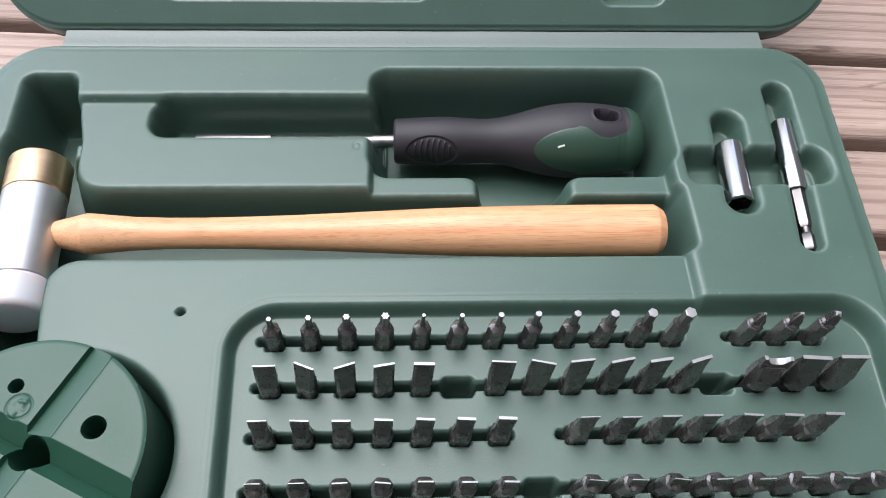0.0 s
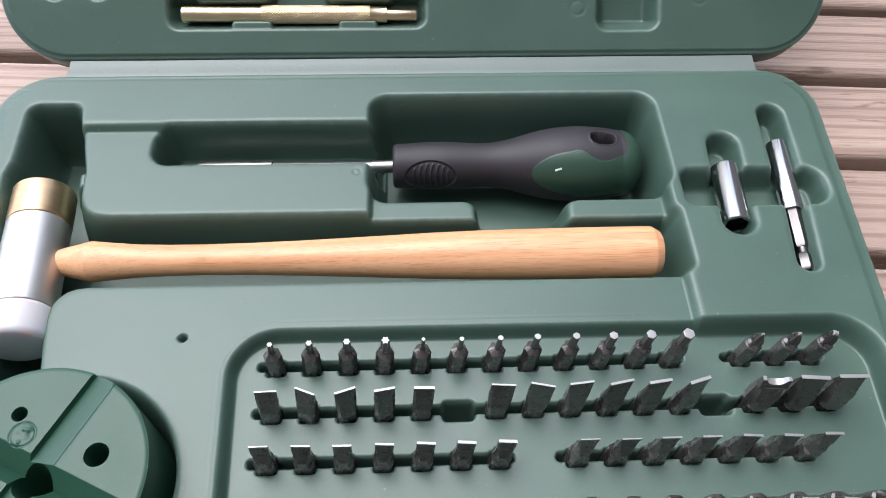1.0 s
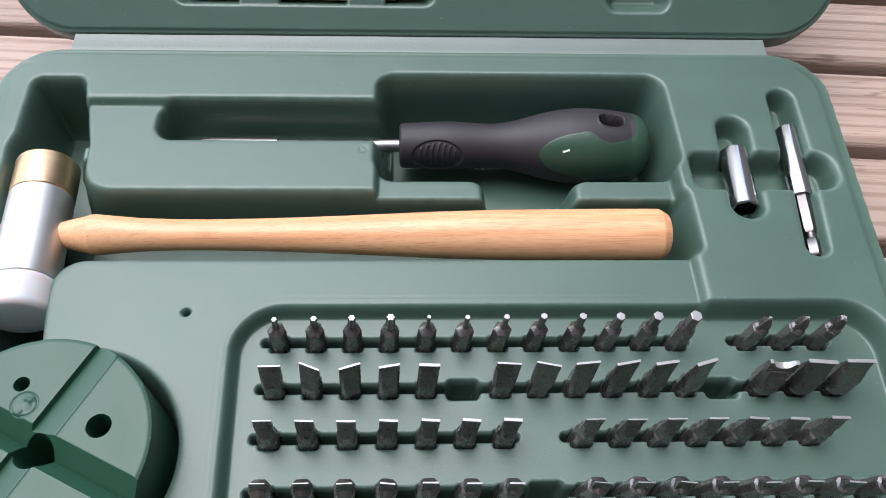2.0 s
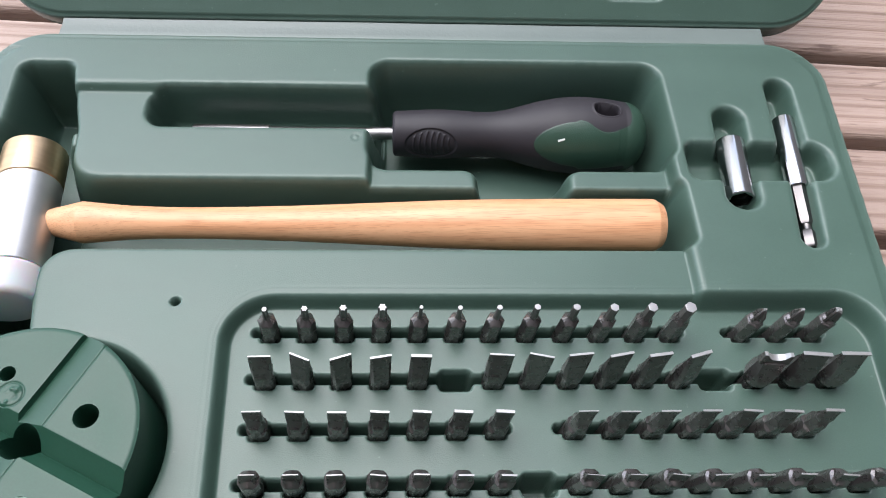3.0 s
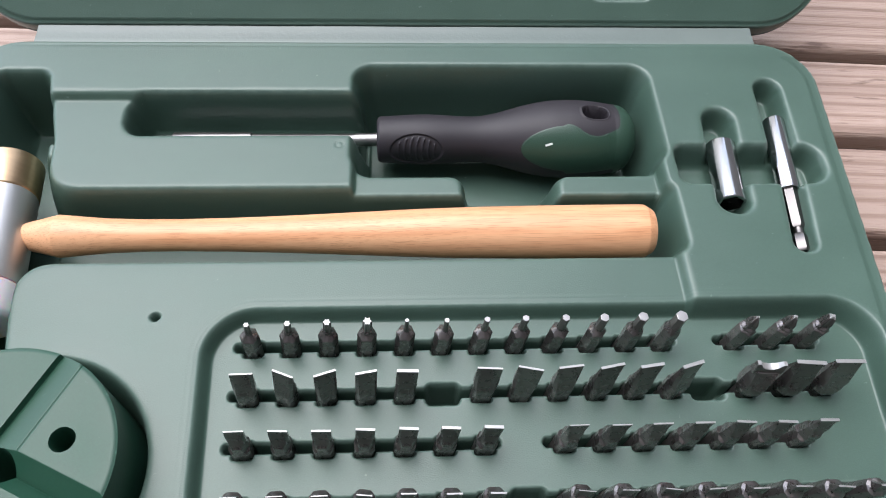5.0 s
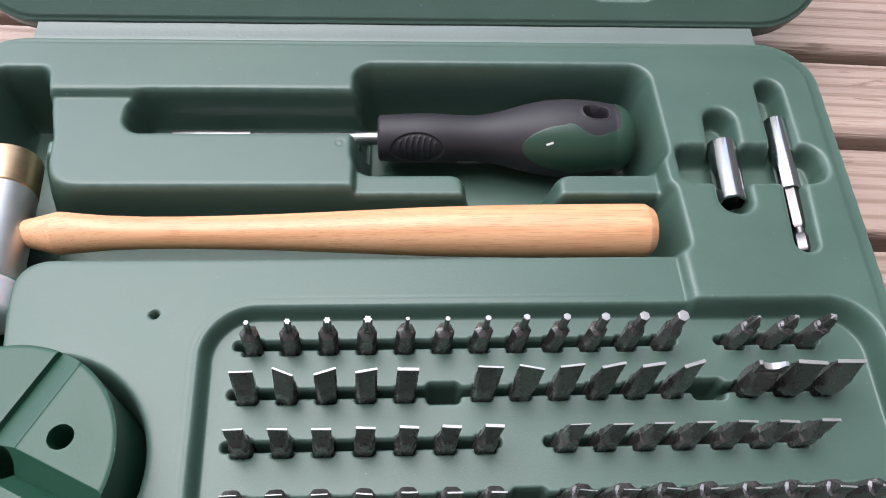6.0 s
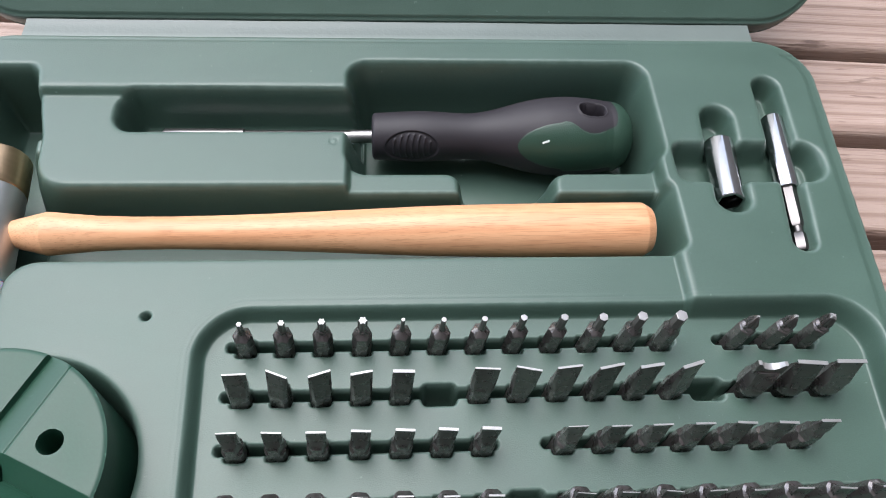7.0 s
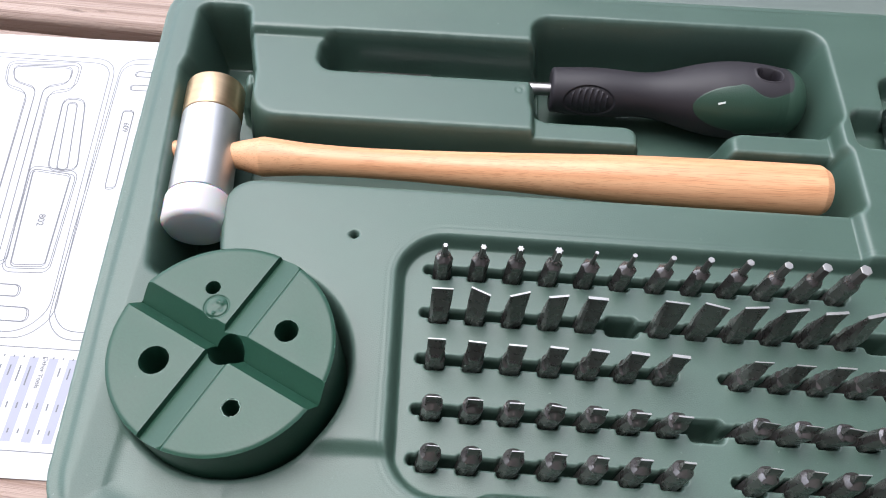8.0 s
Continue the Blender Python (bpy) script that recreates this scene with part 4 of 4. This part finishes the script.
def rounded_path(pts, r, closed=True, n=6):
    """Corner points with each corner rounded by r."""
    P = [Vector(p) for p in pts]
    out = []
    for i in range(len(P)):
        if not closed and i in (0, len(P) - 1):
            out.append(P[i])
            continue
        a, b, c = P[i - 1], P[i], P[(i + 1) % len(P)]
        u, v = (a - b), (c - b)
        k = min(r, u.length * 0.48, v.length * 0.48)
        p, q = b + u.normalized() * k, b + v.normalized() * k
        for t in range(n + 1):
            w = t / n
            out.append(p * (1 - w) ** 2 + b * 2 * w * (1 - w) + q * w * w)
    return out + [out[0]] if closed else out


def ink_lines(name, paths, width, mat, lift=0.06):
    bm = bmesh.new()
    for path in paths:
        dense = []
        for a, b in zip(path, path[1:]):
            n = max(1, int((b - a).length / 6))
            dense += [a.lerp(b, i / n) for i in range(n)]
        dense.append(path[-1])
        left, right = [], []
        for i, p in enumerate(dense):
            d = dense[min(i + 1, len(dense) - 1)] - dense[max(i - 1, 0)]
            d = d.normalized() if d.length > 1e-6 else Vector((1, 0))
            o = Vector((-d.y, d.x)) * width / 2
            for side, q in ((left, p + o), (right, p - o)):
                side.append(bm.verts.new(Vector((q.x, q.y, paper_z(q.x, q.y) + lift)) * MM))
        for i in range(len(dense) - 1):
            bm.faces.new((left[i], left[i + 1], right[i + 1], right[i]))
    return part(name, bm, mat, sheet_paper)


def shell(pts, r, grow):
    """The same closed outline, and one drawn a little inside it."""
    c = sum((Vector(p) for p in pts), Vector((0, 0))) / len(pts)
    inner = []
    for p in pts:
        d = Vector(p) - c
        inner.append(tuple(c + d * (1 - grow / max(d.length, 1))))
    return [rounded_path(pts, r), rounded_path(inner, max(0.8, r - grow * 0.6))]


lines = []
lines += shell([(-420, 139), (-271, 140), (-252, -18), (-262, -29), (-420, -30)], 13, 4)
lines += shell([(-268, 141), (-215, 142), (-205, -28), (-246, -28), (-254, -20)], 12, 4)
lines += shell([(-330, 134), (-289, 136), (-287, 117), (-300, 114), (-283, 6), (-296, 6), (-312, 113), (-326, 117)], 6, 2.5)
lines += shell([(-291, 110), (-279, 110), (-268, 62), (-283, 61)], 6, 1.0)
lines += shell([(-287.5, 107), (-282.5, 107), (-273, 62), (-278.5, 62)], 3, 0.9)
lines += shell([(-292, 64), (-267, 62), (-262, 4), (-284, 3)], 5, 2.2)
lines += shell([(-290, 62), (-270, 60), (-265, 7), (-281, 6)], 3, 1.2)
lines += shell([(-326, 131), (-293, 132.5), (-291.5, 121), (-304, 117), (-288, 10), (-292, 10), (-308, 116), (-322, 120)], 5, 1.2)
lines += shell([(-257, 104), (-251, 104), (-246, 53), (-251, 52)], 3, 0.9)
lines += shell([(-258, 132), (-246, 132), (-246, 128), (-258, 128)], 2, 0.7)
lines += shell([(-258, 122), (-246, 122), (-246, 118), (-258, 118)], 2, 0.7)
lines += shell([(-300, -3), (-272, -3), (-271, -9), (-300, -9)], 3, 0.9)
lines += shell([(-300, -14), (-264, -14), (-263, -21), (-300, -21)], 3.4, 0.9)
lines += [[Vector((-418, -33.5)), Vector((-215, -32.5))], [Vector((-418, -78)), Vector((-215, -77))]]
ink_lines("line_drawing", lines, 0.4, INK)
stripes = []
for i in range(14):
    x = -236.5 - 8.6 * i
    stripes.append([Vector((x, -37)), Vector((x + 0.6, -73.5))])
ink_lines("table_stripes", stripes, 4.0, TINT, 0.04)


def lettering(text, x, y, turn, size):
    cu = bpy.data.curves.new("lettering", "FONT")
    cu.body, cu.size, cu.extrude, cu.align_x = text, size * MM, 0.00001, "CENTER"
    ob = new("lettering", cu)
    dg = bpy.context.evaluated_depsgraph_get()
    me = bpy.data.meshes.new_from_object(ob.evaluated_get(dg))
    bpy.data.objects.remove(ob)
    me.materials.clear()
    me.materials.append(TYPE)
    ob = new("lettering", me)
    ob.parent = sheet_paper
    ob.matrix_world = pose(x * MM, y * MM, (paper_z(x, y) + 0.12) * MM, 0, 0, turn)
    return ob


lettering("609", -253.6, 92, -84, 4.2)
lettering("802", -277.0, 32, -84, 4.6)
lettering("Other Tools", -249.4, -43.6, -89, 2.8)
# unreadable table entries as short bars
bars = []
rng = random.Random(8)
for i in range(18):
    x = -236.5 - 4.3 * i
    for y0, ln in ((-36.5, 0.9), (-41, 3 + rng.random() * 9), (-57, 2.2 + rng.random()), (-68, 2.0)):
        if i in (2, 3) and y0 == -41:
            continue
        q = x - (y0 + 55) * 0.015
        bars.append([Vector((q, y0)), Vector((q + 0.015 * ln, y0 - ln))])
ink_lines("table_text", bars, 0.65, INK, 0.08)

# ---- dry leaf on the deck ----
leaf = bmesh.new()
n = 14
up, lo = [], []
for i in range(n + 1):
    q = i / n
    w = 1.9 * math.sin(math.pi * q) ** 0.8 * (1 - 0.35 * q) + 0.05
    x, bend = 13.5 * q, 1.0 * math.sin(math.pi * q)
    up.append([leaf.verts.new(Vector((x, bend * 0.6 + w, 0.5 + 1.1 * q * (1 - q))) * MM), leaf.verts.new(Vector((x, bend * 0.6, 0.25)) * MM), leaf.verts.new(Vector((x, bend * 0.6 - w, 0.6 + 0.8 * q * (1 - q))) * MM)])
    lo.append([leaf.verts.new(v.co - Vector((0, 0, 0.25)) * MM) for v in up[-1]])
for i in range(n):
    for j in range(2):
        leaf.faces.new((up[i][j], up[i][j + 1], up[i + 1][j + 1], up[i + 1][j]))
        leaf.faces.new((lo[i][j], lo[i + 1][j], lo[i + 1][j + 1], lo[i][j + 1]))
    for j in (0, 2):
        leaf.faces.new((up[i][j], up[i + 1][j], lo[i + 1][j], lo[i][j]))
dry = part("dry_leaf", leaf, LEAF)
tagged(dry, "small curled dry brown leaf lying on the deck", "leaf")
dry.matrix_world = pose(-0.2900, 0.2015, (DECK + 0.4) * MM, 0, 0, -34)
